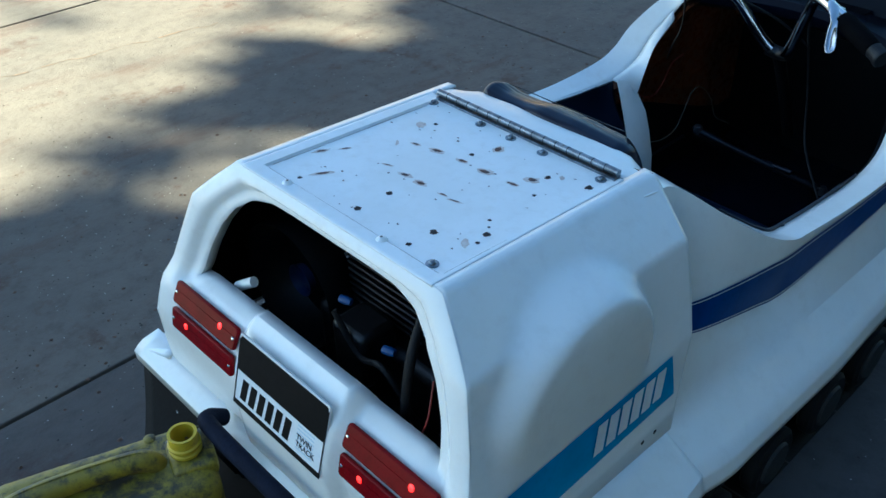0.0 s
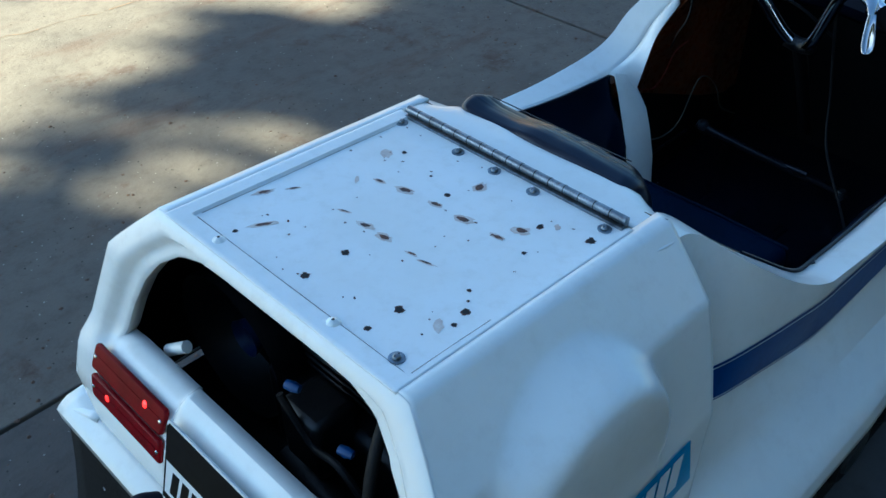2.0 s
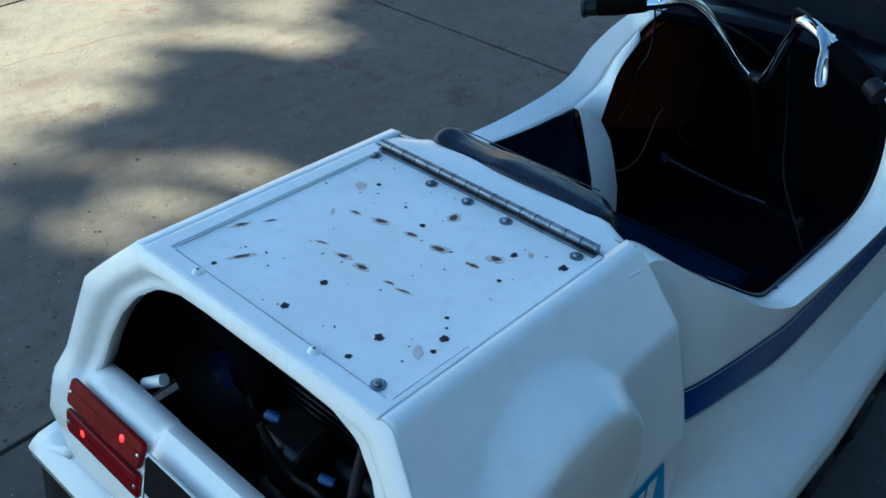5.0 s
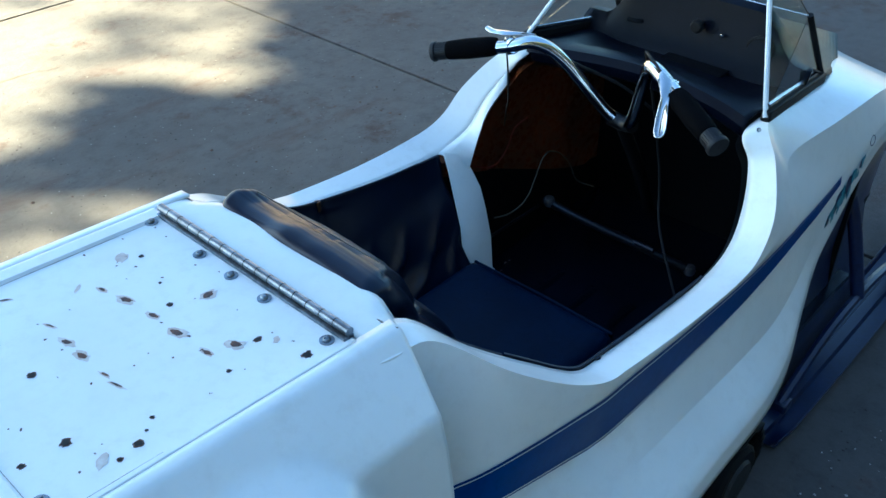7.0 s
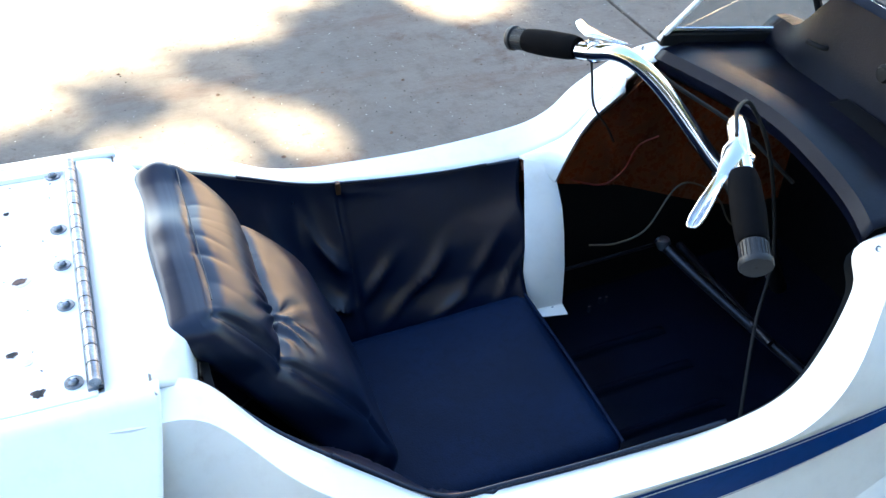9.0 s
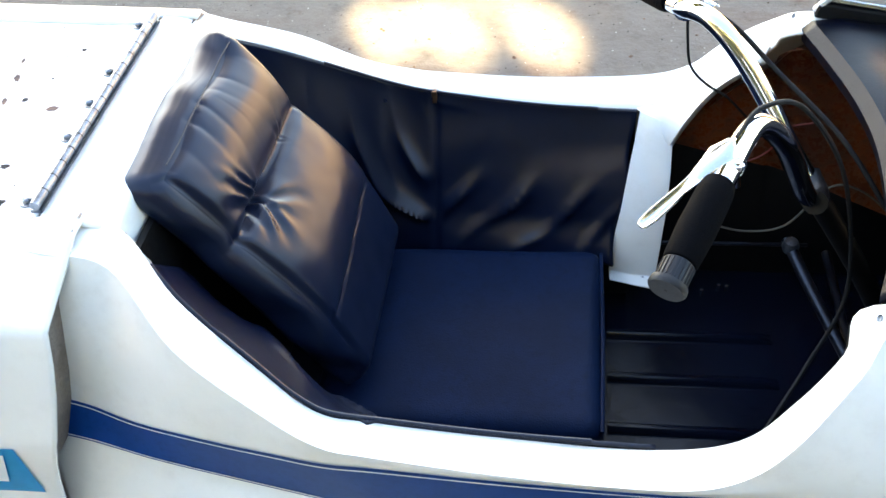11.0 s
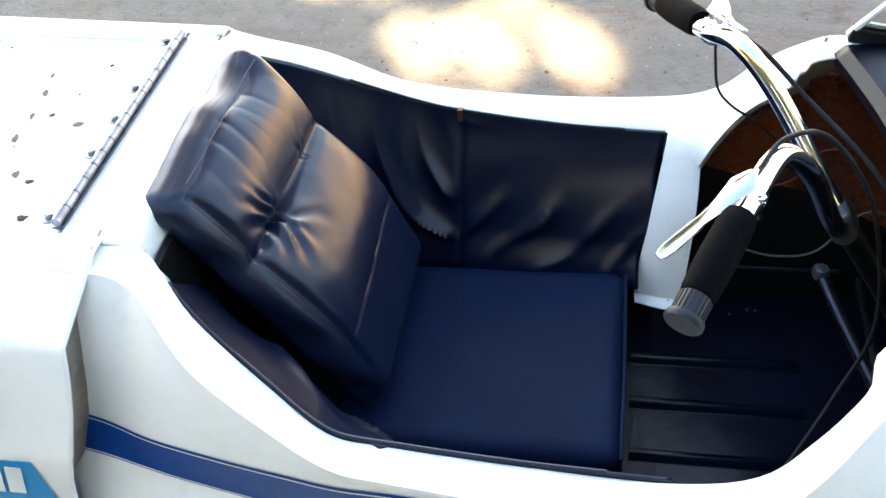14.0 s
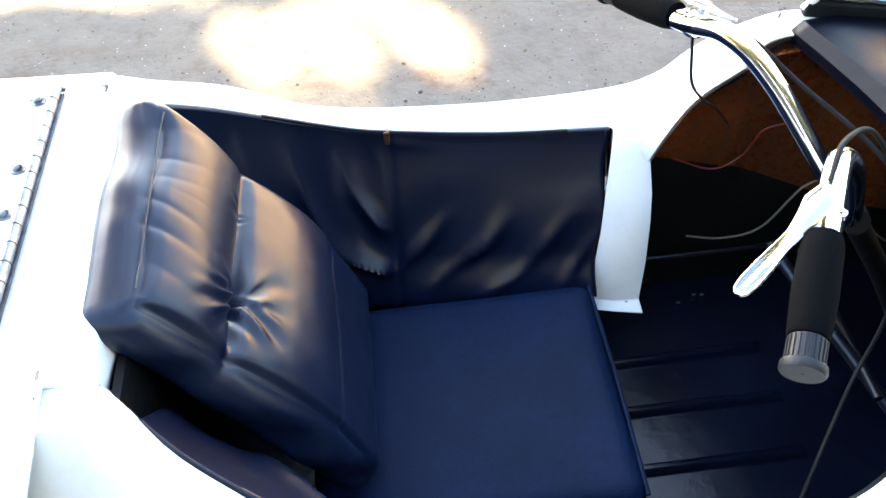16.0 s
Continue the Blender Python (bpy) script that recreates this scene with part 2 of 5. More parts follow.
def rounded(w, h, r, n=4):
    """A rounded rectangle's outline about its centre."""
    out = []
    for cx, cy, a0 in ((w / 2 - r, h / 2 - r, 0), (-w / 2 + r, h / 2 - r, 90), (-w / 2 + r, -h / 2 + r, 180), (w / 2 - r, -h / 2 + r, 270)):
        out += [(cx + r * math.cos(radians(a0 + 90 * k / n)), cy + r * math.sin(radians(a0 + 90 * k / n))) for k in range(n + 1)]
    return out


def thing(name, place, label, category, kind="", group=""):
    ob = new(name)
    ob.empty_display_size = 0.05
    ob.location = place
    return tagged(ob, label, category, group, kind)


# ---- ground ----
CONC = mat("worn_concrete", (0.118, 0.098, 0.079), 0.85, streak=(0.080, 0.050, 0.036), streak_at=0.51, vary=0.16, scale=1.6, bump=0.0035, bump_scale=55, second=(0.090, 0.075, 0.062), stain=(0.066, 0.038, 0.026), stain_at=0.55, stain_scale=2.4)
# darker copy of the concrete for the slab row under the vehicle
CONC_MID = mat("darker_concrete", (0.074, 0.062, 0.054), 0.85, streak=(0.042, 0.026, 0.021), streak_at=0.51, vary=0.16, scale=1.9, bump=0.0035, bump_scale=55, second=(0.074, 0.064, 0.058), stain=(0.058, 0.034, 0.025), stain_at=0.53, stain_scale=2.6)
# right of the vehicle: its deep shade put into the concrete colour
CONC_SHADE = mat("shaded_concrete", (0.058, 0.052, 0.050), 0.8, streak=(0.040, 0.027, 0.022), streak_at=0.52, vary=0.18, scale=1.9, bump=0.0035, bump_scale=55, second=(0.045, 0.041, 0.040), stain=(0.05, 0.034, 0.028), stain_at=0.58, stain_scale=2.6)
JOINT_X, JOINT_Y, JOINT_FAR = 1.95, 0.928, 3.55
# unseen beyond the slabs; pale and warm so that it bounces sunlight
bm = box(-60, 60, -60, 60, -0.2, -0.03)
tagged(part("ground", bm, mat("pale_bounce_ground", (0.22, 0.17, 0.115), 0.95, vary=0.2, scale=.8), None, "pale ground below and beyond the concrete slabs, toned for warm bounce light"), category="ground", kind="structure")
xs = [-9.2, -4.9, -1.9 + 0.0, JOINT_X, 5.5, 9.2]
ys = [-9.0, -4.9, -2.0, -0.05, JOINT_Y, JOINT_FAR, 6.2, 9.0]
pave = thing("pavement", (0, 0, 0), "worn grey concrete slabs with dark joints, red dirt and grit", "pavement", "structure")
for i in range(len(xs) - 1):
    for j in range(len(ys) - 1):
        g = 0.007
        bm = box(xs[i] + g, xs[i + 1] - g, ys[j] + g, ys[j + 1] - g, -0.1, 0.0)
        part("slab", bm, CONC_MID if j == 3 else CONC_SHADE if j == 2 else CONC, pave, smooth=0, bevel=0.004)

# ---- vehicle ----
CY = -0.01
veh = thing("snowmobile", (0, CY, 0), "white fibreglass twin-track snowmobile with open cockpit and blue stripes", "snowmobile")

# sections from the cockpit rim out to the skirt: rim inner, rim crest, side, stripe top, stripe bottom, valley, skirt edge, lip
SECT = [
    [(0.02, .225, .852), (0.02, .285, .842), (0.02, .328, .72), (0.02, .353, .622), (0.02, .377, .565), (0.02, .425, .43), (0.02, .532, .362), (0.02, .544, .325)],
    [(.10, .228, .828), (.10, .287, .820), (.10, .340, .715), (.10, .376, .617), (.105, .386, .542), (.10, .430, .43), (.10, .534, .36), (.10, .545, .325)],
    [(.17, .284, .764), (.185, .355, .747), (.19, .376, .68), (.20, .393, .611), (.20, .391, .516), (.20, .440, .435), (.20, .537, .36), (.20, .547, .325)],
    [(.27, .331, .689), (.285, .390, .672), (.29, .399, .64), (.29, .405, .606), (.29, .396, .494), (.29, .448, .432), (.29, .538, .360), (.29, .548, .322)],
    [(.345, .360, .639), (.36, .412, .637), (.36, .413, .62), (.36, .413, .602), (.36, .399, .476), (.37, .455, .425), (.37, .539, .360), (.37, .549, .32)],
    [(.42, .361, .620), (.43, .416, .625), (.43, .417, .617), (.43, .417, .604), (.43, .410, .487), (.45, .458, .425), (.45, .539, .360), (.45, .549, .318)],
    [(.60, .358, .594), (.60, .422, .609), (.60, .423, .606), (.60, .422, .598), (.60, .420, .508), (.60, .460, .425), (.60, .533, .360), (.60, .542, .315)],
    [(.78, .356, .582), (.79, .428, .608), (.79, .428, .604), (.79, .427, .598), (.79, .427, .527), (.80, .460, .42), (.80, .525, .358), (.80, .533, .31)],
    [(.88, .352, .606), (.872, .424, .632), (.90, .428, .618), (.93, .427, .603), (.93, .429, .550), (.94, .457, .425), (.95, .499, .365), (.95, .507, .315)],
    [(.935, .340, .672), (.925, .410, .688), (.99, .416, .650), (1.04, .424, .608), (1.04, .426, .567), (1.05, .446, .462), (1.06, .466, .415), (1.06, .472, .375)],
    [(.982, .313, .735), (.985, .365, .758), (1.02, .388, .706), (1.13, .420, .611), (1.13, .422, .576), (1.15, .430, .505), (1.17, .436, .470), (1.17, .440, .440)],
    [(1.01, .280, .785), (1.045, .310, .806), (1.065, .366, .742), (1.24, .412, .612), (1.24, .415, .590), (1.27, .420, .556), (1.28, .424, .526), (1.28, .427, .500)],
    [(1.22, .280, .778), (1.23, .290, .780), (1.27, .372, .736), (1.33, .407, .624), (1.33, .410, .610), (1.36, .414, .588), (1.38, .415, .566), (1.38, .417, .545)],
    [(1.42, .262, .748), (1.43, .270, .750), (1.48, .370, .720), (1.50, .402, .650), (1.50, .404, .640), (1.52, .407, .625), (1.53, .407, .608), (1.53, .408, .590)],
    [(1.68, .19, .70), (1.69, .20, .70), (1.74, .33, .66), (1.77, .37, .62), (1.77, .372, .61), (1.79, .378, .58), (1.80, .38, .55), (1.80, .382, .52)],
    [(1.92, .08, .62), (1.93, .09, .62), (1.95, .16, .59), (1.97, .18, .56), (1.97, .18, .55), (1.97, .18, .53), (1.97, .18, .51), (1.97, .18, .49)],
]
SHELL = loft([[(-.06, y - .014, z) for x, y, z in SECT[0]]] + SECT, 6, 4)


def sharp_lines(ob, across, lines):
    """Keeps the fold lines of a moulded sheet crisp: (column, first row, last row) of a sheet that is across points wide."""
    marks = ob.data.attributes.get("sharp_edge") or ob.data.attributes.new("sharp_edge", "BOOLEAN", "EDGE")
    for e in ob.data.edges:
        i, j = e.vertices
        for col, r0, r1 in lines:
            if i % across == j % across == col and r0 <= min(i, j) // across <= r1:
                marks.data[e.index].value = True
    return ob


for rows, turned in ((SHELL, False), (mirrored(SHELL), True)):
    side = part("body_side", grid(rows), GEL, veh, "glossy white fibreglass body side with flared skirt", 48, 0.005)
    wide = len(rows[0])
    sharp_lines(side, wide, [(wide - 1 - c if turned else c, r0, r1) for c, r0, r1 in ((8, 64, 90), (20, 34, 66), (4, 26, 70))])

# engine cover
def cover_profile(x):
    top = 0.86 - 0.0512 * x
    zr = 0.780 - 0.03 * x
    return [(.2, top), (.238, top + .001), (.262, top), (.360, zr), (.419, .61), (.427, .53), (.434, .418)]


def cover_point(x, u, bulge=True):
    prof = cover_profile(x)
    i = min(int(u), len(prof) - 2)
    f = u - i
    y, z = prof[i][0] * (1 - f) + prof[i + 1][0] * f, prof[i][1] * (1 - f) + prof[i + 1][1] * f
    if bulge and z > .60:   # round bulge that breaks through the shoulder
        r = math.hypot((x + 0.255) / 0.170, (z - .700) / (.142 if z > .70 else .16))
        full = float(np.interp(z, [.60, .66, .70, .74, .78, .80, .815, .828, .842], [.42, .419, .417, .414, .409, .403, .392, .368, .29]))
        y += smooth01((1.0 - r) / 0.26) * max(0.0, full - y)
    return (x, y, z)


us = [1.0, 1.5, 2.0] + [2 + k / 14 for k in range(1, 15)] + [3 + k / 16 for k in range(1, 17)] + [4.5, 5, 5.5, 6]
REARX = lambda z: float(np.interp(z, [.33, .36, .42, .53, .60, .645, .70, .79, .885], [-.585, -.588, -.594, -.602, -.583, -.552, -.535, -.51, -.458]))
FRONTX = lambda z: float(np.interp(z, [.42, .49, .56, .62, .68, .73, .78, .828, .86], [-.043, -.032, -.017, .003, .018, .027, .032, .050, .060]))


def cover_rows(bulge):
    rows = [[cover_point(x, u, bulge) for u in us] for x in np.linspace(-.455, .065, 76)]
    for r in rows:  # the rear edge follows the raked tail, the front edge leans back downwards
        for k, p in enumerate(r):
            f, g = smooth01((-p[0] - .25) / .205), smooth01((p[0] + .18) / .245)
            r[k] = (p[0] + (REARX(p[2]) + .455) * f + (FRONTX(p[2]) - .065) * g, p[1], p[2])
    return rows


for rows, label in ((mirrored(cover_rows(True)), "white fibreglass engine cover side with a round bulge"), (cover_rows(False), "white fibreglass engine cover side")):
    dark_inside(part("engine_cover", grid(rows), GEL, veh, label, 60, 0.005))

# return that closes the step between the covers and the body, its shade put into the colour
for s in (1, -1):
    edge = cover_rows(False)[-1]
    rows = [[(p[0] - .002, s * (p[1] - .003), p[2]), (p[0] - .006, s * (p[1] - .02), p[2] - .002), (p[0] - .008, s * (p[1] - .11), p[2] - .006)] for p in edge[2:-3]]
    part("cover_return", grid(rows), EDGESHADE, veh, "cover edge coloured grey-brown for the shade in the step", 40, .003)

for s in (1, -1):
    line = [Vector((r[-1][0], s * (r[-1][1] + .001), r[-1][2] - .002)) for r in cover_rows(False)[2:66:6] if r[-1][0] < -.07]
    part("cover_seam", tube(line, .0022, 6, 3), RUBBER, veh, "dark gap below the engine cover")

# lid with recessed panel
def lid_z(x):
    return 0.86 - 0.0512 * x


lx = [-.462, -.455, -.4345, -.4315, -.30, -.15, -.012, -.004]
ly = [-.242, -.238, -.2325, -.2295, -.12, 0, .12, .2135, .2165, .238, .242]
rows = [[(x, y, lid_z(x) + (0.0010 if k < 3 or y < -.231 or y > .215 else -0.0035)) for y in ly] for k, x in enumerate(lx)]
lid = part("lid", grid(rows), LIDM, veh, "worn white lid with rust-chipped holes", 30, 0.004, offset=-1)
# thin grey lines paint grime and crease shade along the recess edge
RECESSLINE = mat("grey_grime_and_shade", (0.50, 0.46, 0.42), 0.8, vary=0.3, scale=60)
for line in (((-.430, .208), (-.4305, .10), (-.4305, -.04), (-.430, -.222)), ((-.42, .2125), (-.30, .212), (-.17, .2125), (-.03, .212)), ((-.425, -.2285), (-.36, -.228), (-.29, -.2288))):
    part("recess_line", tube([(x, y, lid_z(x) - .0034) for x, y in line], [.0008, .0004, .0007, .0003][: len(line)], 6, 6), RECESSLINE, lid, "grey line of grime and crease shade along the recess")
STRIP = [(.0035, .860, .243, .860), (.05, .857, .243, .855), (.085, .853, .236, .840), (.100, .848, .230, .826), (.110, .836, .226, .812), (.114, .79, .222, .78)]
part("cover_strip", grid(loft([[(x - max(0.0, x - .02) * (.20 if abs(f) > .9 else .14 if abs(f) > .8 else .0), f * w, z if abs(f) < .9 else zw) for f in (-1, -.82, -.45, 0, .45, .82, 1)] for x, z, w, zw in STRIP], 4, 5)), GEL, veh, "white strip between hinge and cockpit", 50, .006)
hinge = part("hinge", tube([(-0.004, -.229, .870), (-0.004, .222, .870)], 0.0068, 14), ZINC, veh, "long zinc-plated piano hinge")
part("hinge_leaf", box(-.014, .003, -.228, .221, .8575, .8625), ZINC, veh)
for k in range(1, 16):  # knuckle gaps
    y = -.229 + .451 * k / 16
    part("knuckle_gap", tube([(-0.004, y - .0008, .870), (-0.004, y + .0008, .870)], 0.0071, 14), HOLE, hinge)
def lid_at(x, y, up=0.0):
    return basis((x, y - CY, lid_z(x) - .0035 + up), (1, 0, -.0512), (0, 1, 0))
washer = lambda m, r=.0105: lathe([(0, .002), (r, .0018), (r, 0)], 18, m)
for x, y in ((-.030, .202), (-.029, .071), (-.0285, -.007), (-.029, -.086), (-.028, -.219), (-.421, -.209)):
    w = part("washer", washer(lid_at(x, y)), ZINC, lid, "dull steel washer")
    part("screw_head", lathe([(0, .0055), (.003, .0052), (.0052, .0035), (.0058, .001)], 14, lid_at(x, y, .0015)), ZINC, w)
    part("screw_slot", box(-.0045, .0045, -.0006, .0006, .0056, .0068, None, lid_at(x, y)), HOLE, w)
for x, y in ((-.442, .126), (-.437, -.112)):
    part("rivet", lathe([(0, .006), (.004, .0055), (.008, .003), (.010, 0)], 16, lid_at(x, y, .0035)), GEL, lid, "painted-over domed rivet")
    part("rivet_hole", lathe([(0, .0004), (.0022, 0)], 10, lid_at(x, y, .0097)), HOLE, lid)
def chip(x, y, a, b, turn, material, up):
    """A ragged flake mark lying on the lid."""
    rnd = random.Random(int(x * 9000 + y * 700))
    n = 15
    pts = [(a * (1 + rnd.uniform(-.3, .3)) * math.cos(2 * math.pi * k / n), b * (1 + rnd.uniform(-.3, .3)) * math.sin(2 * math.pi * k / n)) for k in range(n)]
    return prism(pts, .0003, lid_at(x, y, up) @ pose(0, 0, 0, 0, 0, turn))
PALE = mat("pale_rust_bloom", (0.56, 0.44, 0.37), 0.6, vary=0.15, scale=60, second=(0.70, 0.65, 0.60))
for x, y, a, b, turn in ((-.167, .048, .013, .0055, -70), (-.160, -.010, .0115, .0045, -75), (-.159, -.065, .014, .0065, -70), (-.154, -.127, .010, .004, -80), (-.27, .02, .011, .0045, -75), (-.27, -.019, .0115, .005, -80), (-.178, .093, .008, .003, -80), (-.269, .068, .009, .0018, -70), (-.268, -.073, .008, .0025, -80), (-.268, -.10, .012, .0018, -75), (-.325, .187, .013, .004, -20), (-.285, .165, .008, .002, -30), (-.373, .119, .016, .0038, -25), (-.08, -.023, .011, .007, 10), (-.118, -.139, .011, .007, -60)):
    part("rust_bloom", chip(x, y, a * 1.3, b * 1.4, turn, PALE, .0003), PALE, lid, smooth=0)
    part("paint_chip", chip(x + .0005, y, a * .72, b * .8, turn, RUST, .0006), RUST, lid, smooth=0)
for x, y, a, b in ((-.116, .146, .013, .008), (-.074, -.17, .008, .004), (-.345, -.202, .012, .006), (-.20, .12, .01, .003)):
    part("rust_bloom", chip(x, y, a, b, 40, PALE, .0003), PALE, lid, smooth=0)
for x, y, r in ((-.093, .129, .0035), (-.091, -.152, .005), (-.13, -.005, .0048), (-.111, .05, .0022), (-.332, -.009, .0052), (-.402, -.011, .0055), (-.359, -.147, .006), (-.411, -.146, .004), (-.268, -.181, .003), (-.302, -.207, .0055), (-.284, -.195, .002), (-.155, -.177, .0035), (-.33, -.214, .0035), (-.411, .133, .0035), (-.065, -.223, .0065)):
    part("drilled_hole", chip(x, y, r * .78, r * .78, 0, HOLE, .0006), HOLE, lid, smooth=0)
    part("hole_edge", chip(x, y, r * 1.15, r * 1.1, 0, RUST, .0003), RUST, lid, smooth=0)
rnd = random.Random(5)
for k in range(46):  # small specks of missing paint
    x, y, r = rnd.uniform(-.42, -.03), rnd.uniform(-.2, .2), rnd.uniform(.0006, .0016)
    part("speck", chip(x, y, r * rnd.uniform(1, 2.2), r, rnd.uniform(0, 180), RUST, .0004), RUST, lid, smooth=0)

# tail
half_open = [(0, .842), (.10, .842), (.16, .840), (.21, .828), (.25, .800), (.285, .755), (.312, .70), (.330, .635)]
half_out = [(0, .884), (.15, .884), (.23, .884), (.262, .883), (.312, .840), (.360, .795), (.392, .70), (.418, .612)]


def half_line(pts, n):
    p = [Vector(q) for q in pts]
    seg = [(b - a).length for a, b in zip(p, p[1:])]
    cum = np.cumsum([0] + seg)
    return [tuple(np.array([np.interp(d, cum, [q[c] for q in p]) for c in (0, 1)])) for d in np.linspace(0, cum[-1], n)]


def pod(y):
    a = abs(y + .012)
    return 1 - smooth01((a - .128) / .030)


def spread(a, b, n):
    return [(a[0] + (b[0] - a[0]) * k / n, a[1] + (b[1] - a[1]) * k / n) for k in range(n)]


NA, NB, NC = 32, 14, 52   # points along the arch, the side and the foot of one half
OUTER = half_line(half_out, NA)[:-1] + spread((.418, .612), (.438, .362), NB) + spread((.438, .362), (0, .362), NC) + [(0, .362)]
INNER_LINE = half_line(half_open, NA)[:-1] + spread((.330, .636), (.300, .641), NB) + spread((.300, .641), (0, .641), NC) + [(0, .641)]
ROLL = [0, .03, .10, .22, .34, .45, .53, .60, .66, .72, .80, .87, .92, .96, 1.0, 1.0]


def tail_half(s):
    rings = []
    for i, f in enumerate(ROLL):
        ring = []
        for k, (o, q) in enumerate(zip(OUTER, INNER_LINE)):
            low = smooth01((k - NA + 6) / (NB + 4))   # 0 on the arch, 1 along the foot
            qz = q[1] + .026 * pod(s * q[0]) * low
            y, z = o[0] * (1 - f) + q[0] * f, o[1] * (1 - f) + qz * f
            up = float(np.interp(f, [0, .08, .42, .56, .70, .94, 1], [0, -.003, -.005, .002, .013, .016, .020]))
            foot = float(np.interp(f, [0, .88, .94, .98, 1], [0, 0, .002, .008, .016]))
            x = REARX(min(z, .884)) + up * (1 - low) + foot * low - .022 * pod(s * y) * low * smooth01(f * 9)
            ring.append((x + (.022 if i == len(ROLL) - 1 else 0), s * y, z))
        rings.append(ring)
    return rings


left, right = tail_half(1), tail_half(-1)
part("tail_panel", grid([list(reversed(l)) + r[1:-1] for l, r in zip(left, right)], close_v=True), GEL, veh, "white moulded tail with an arched opening", 38, 0.004)

# rear skirt
rows = []
for k in range(41):
    y = -.548 + 1.096 * k / 40
    w = smooth01((abs(y) - .44) / .06)
    rows.append([(-.58 + .012 * w, y * (1 - .03 * w), .390), (-.600, y, .370), (-.615, y * 1.002, .360), (-.622, y * 1.008, .350), (-.620, y * 1.008, .325)])
part("rear_skirt", grid(rows), GEL, veh, "white flared rear skirt", 35, 0.005, offset=1.0)
for s in (1, -1):
    rows = loft([[(-.05, s * .411, .43), (-.05, s * .519, .3625), (-.05, s * .531, .3255)], [(-.15, s * .424, .428), (-.15, s * .529, .362), (-.15, s * .540, .325)], [(-.45, s * .430, .425), (-.45, s * .545, .361), (-.45, s * .555, .325)], [(-.58, s * .44, .395), (-.6, s * .548, .361), (-.606, s * .556, .325)], [(-.60, s * .44, .385), (-.617, s * .545, .360), (-.621, s * .553, .325)]], 5, 4)
    part("side_skirt", grid(rows), GEL, veh, "white flared skirt below the engine cover", 35, 0.005, offset=1.0 * s)
    rows = [[(-.606 - .046 * v ** 1.5 + .003 * math.sin(5 * u + 3 * v), s * (.30 + .24 * u + .065 * u * v), .345 * (1 - v) + .002) for u in np.linspace(0, 1, 7)] for v in np.linspace(0, 1, 7)]
    part("mud_flap", grid(rows), RUBBER, veh, "black rubber mud flap", 40, .007)

# stripes and decals on the flanks
def band_on(rows, j0, j1, i0, i1, lift):
    """A strip that follows columns j0..j1 of a sheet between rows i0..i1, lifted off it."""
    out = []
    for i in range(i0, i1 + 1):
        row = []
        for j in range(j0, j1 + 1):
            a, b = Vector(rows[min(i + 1, len(rows) - 1)][j]) - Vector(rows[max(i - 1, 0)][j]), Vector(rows[i][min(j + 1, len(rows[0]) - 1)]) - Vector(rows[i][max(j - 1, 0)])
            n = b.cross(a).normalized()
            n = n if n.y > 0 else -n
            row.append(Vector(rows[i][j]) + n * lift)
        out.append(row)
    return out


def strip_between(rows, f0, f1, lift):
    """Narrows a strip to the share f0..f1 of its width."""
    return [[tuple(Vector(r[0]).lerp(Vector(r[-1]), f0) + Vector((0, lift, 0))), tuple(Vector(r[0]).lerp(Vector(r[-1]), f1) + Vector((0, lift, 0)))] for r in rows]


STRIPE = band_on(SHELL, 12, 16, 1, 74, .0015)
for rows_of in (lambda r: r, mirrored):
    stripe = part("stripe", grid(rows_of(STRIPE)), NAVY, veh, "navy blue vinyl stripe with thin white pinlines", 60)
    for f in (.07, .93):
        part("pinline", grid(rows_of(strip_between(STRIPE, f - .014, f + .014, .0012))), WHITE, stripe, smooth=60)

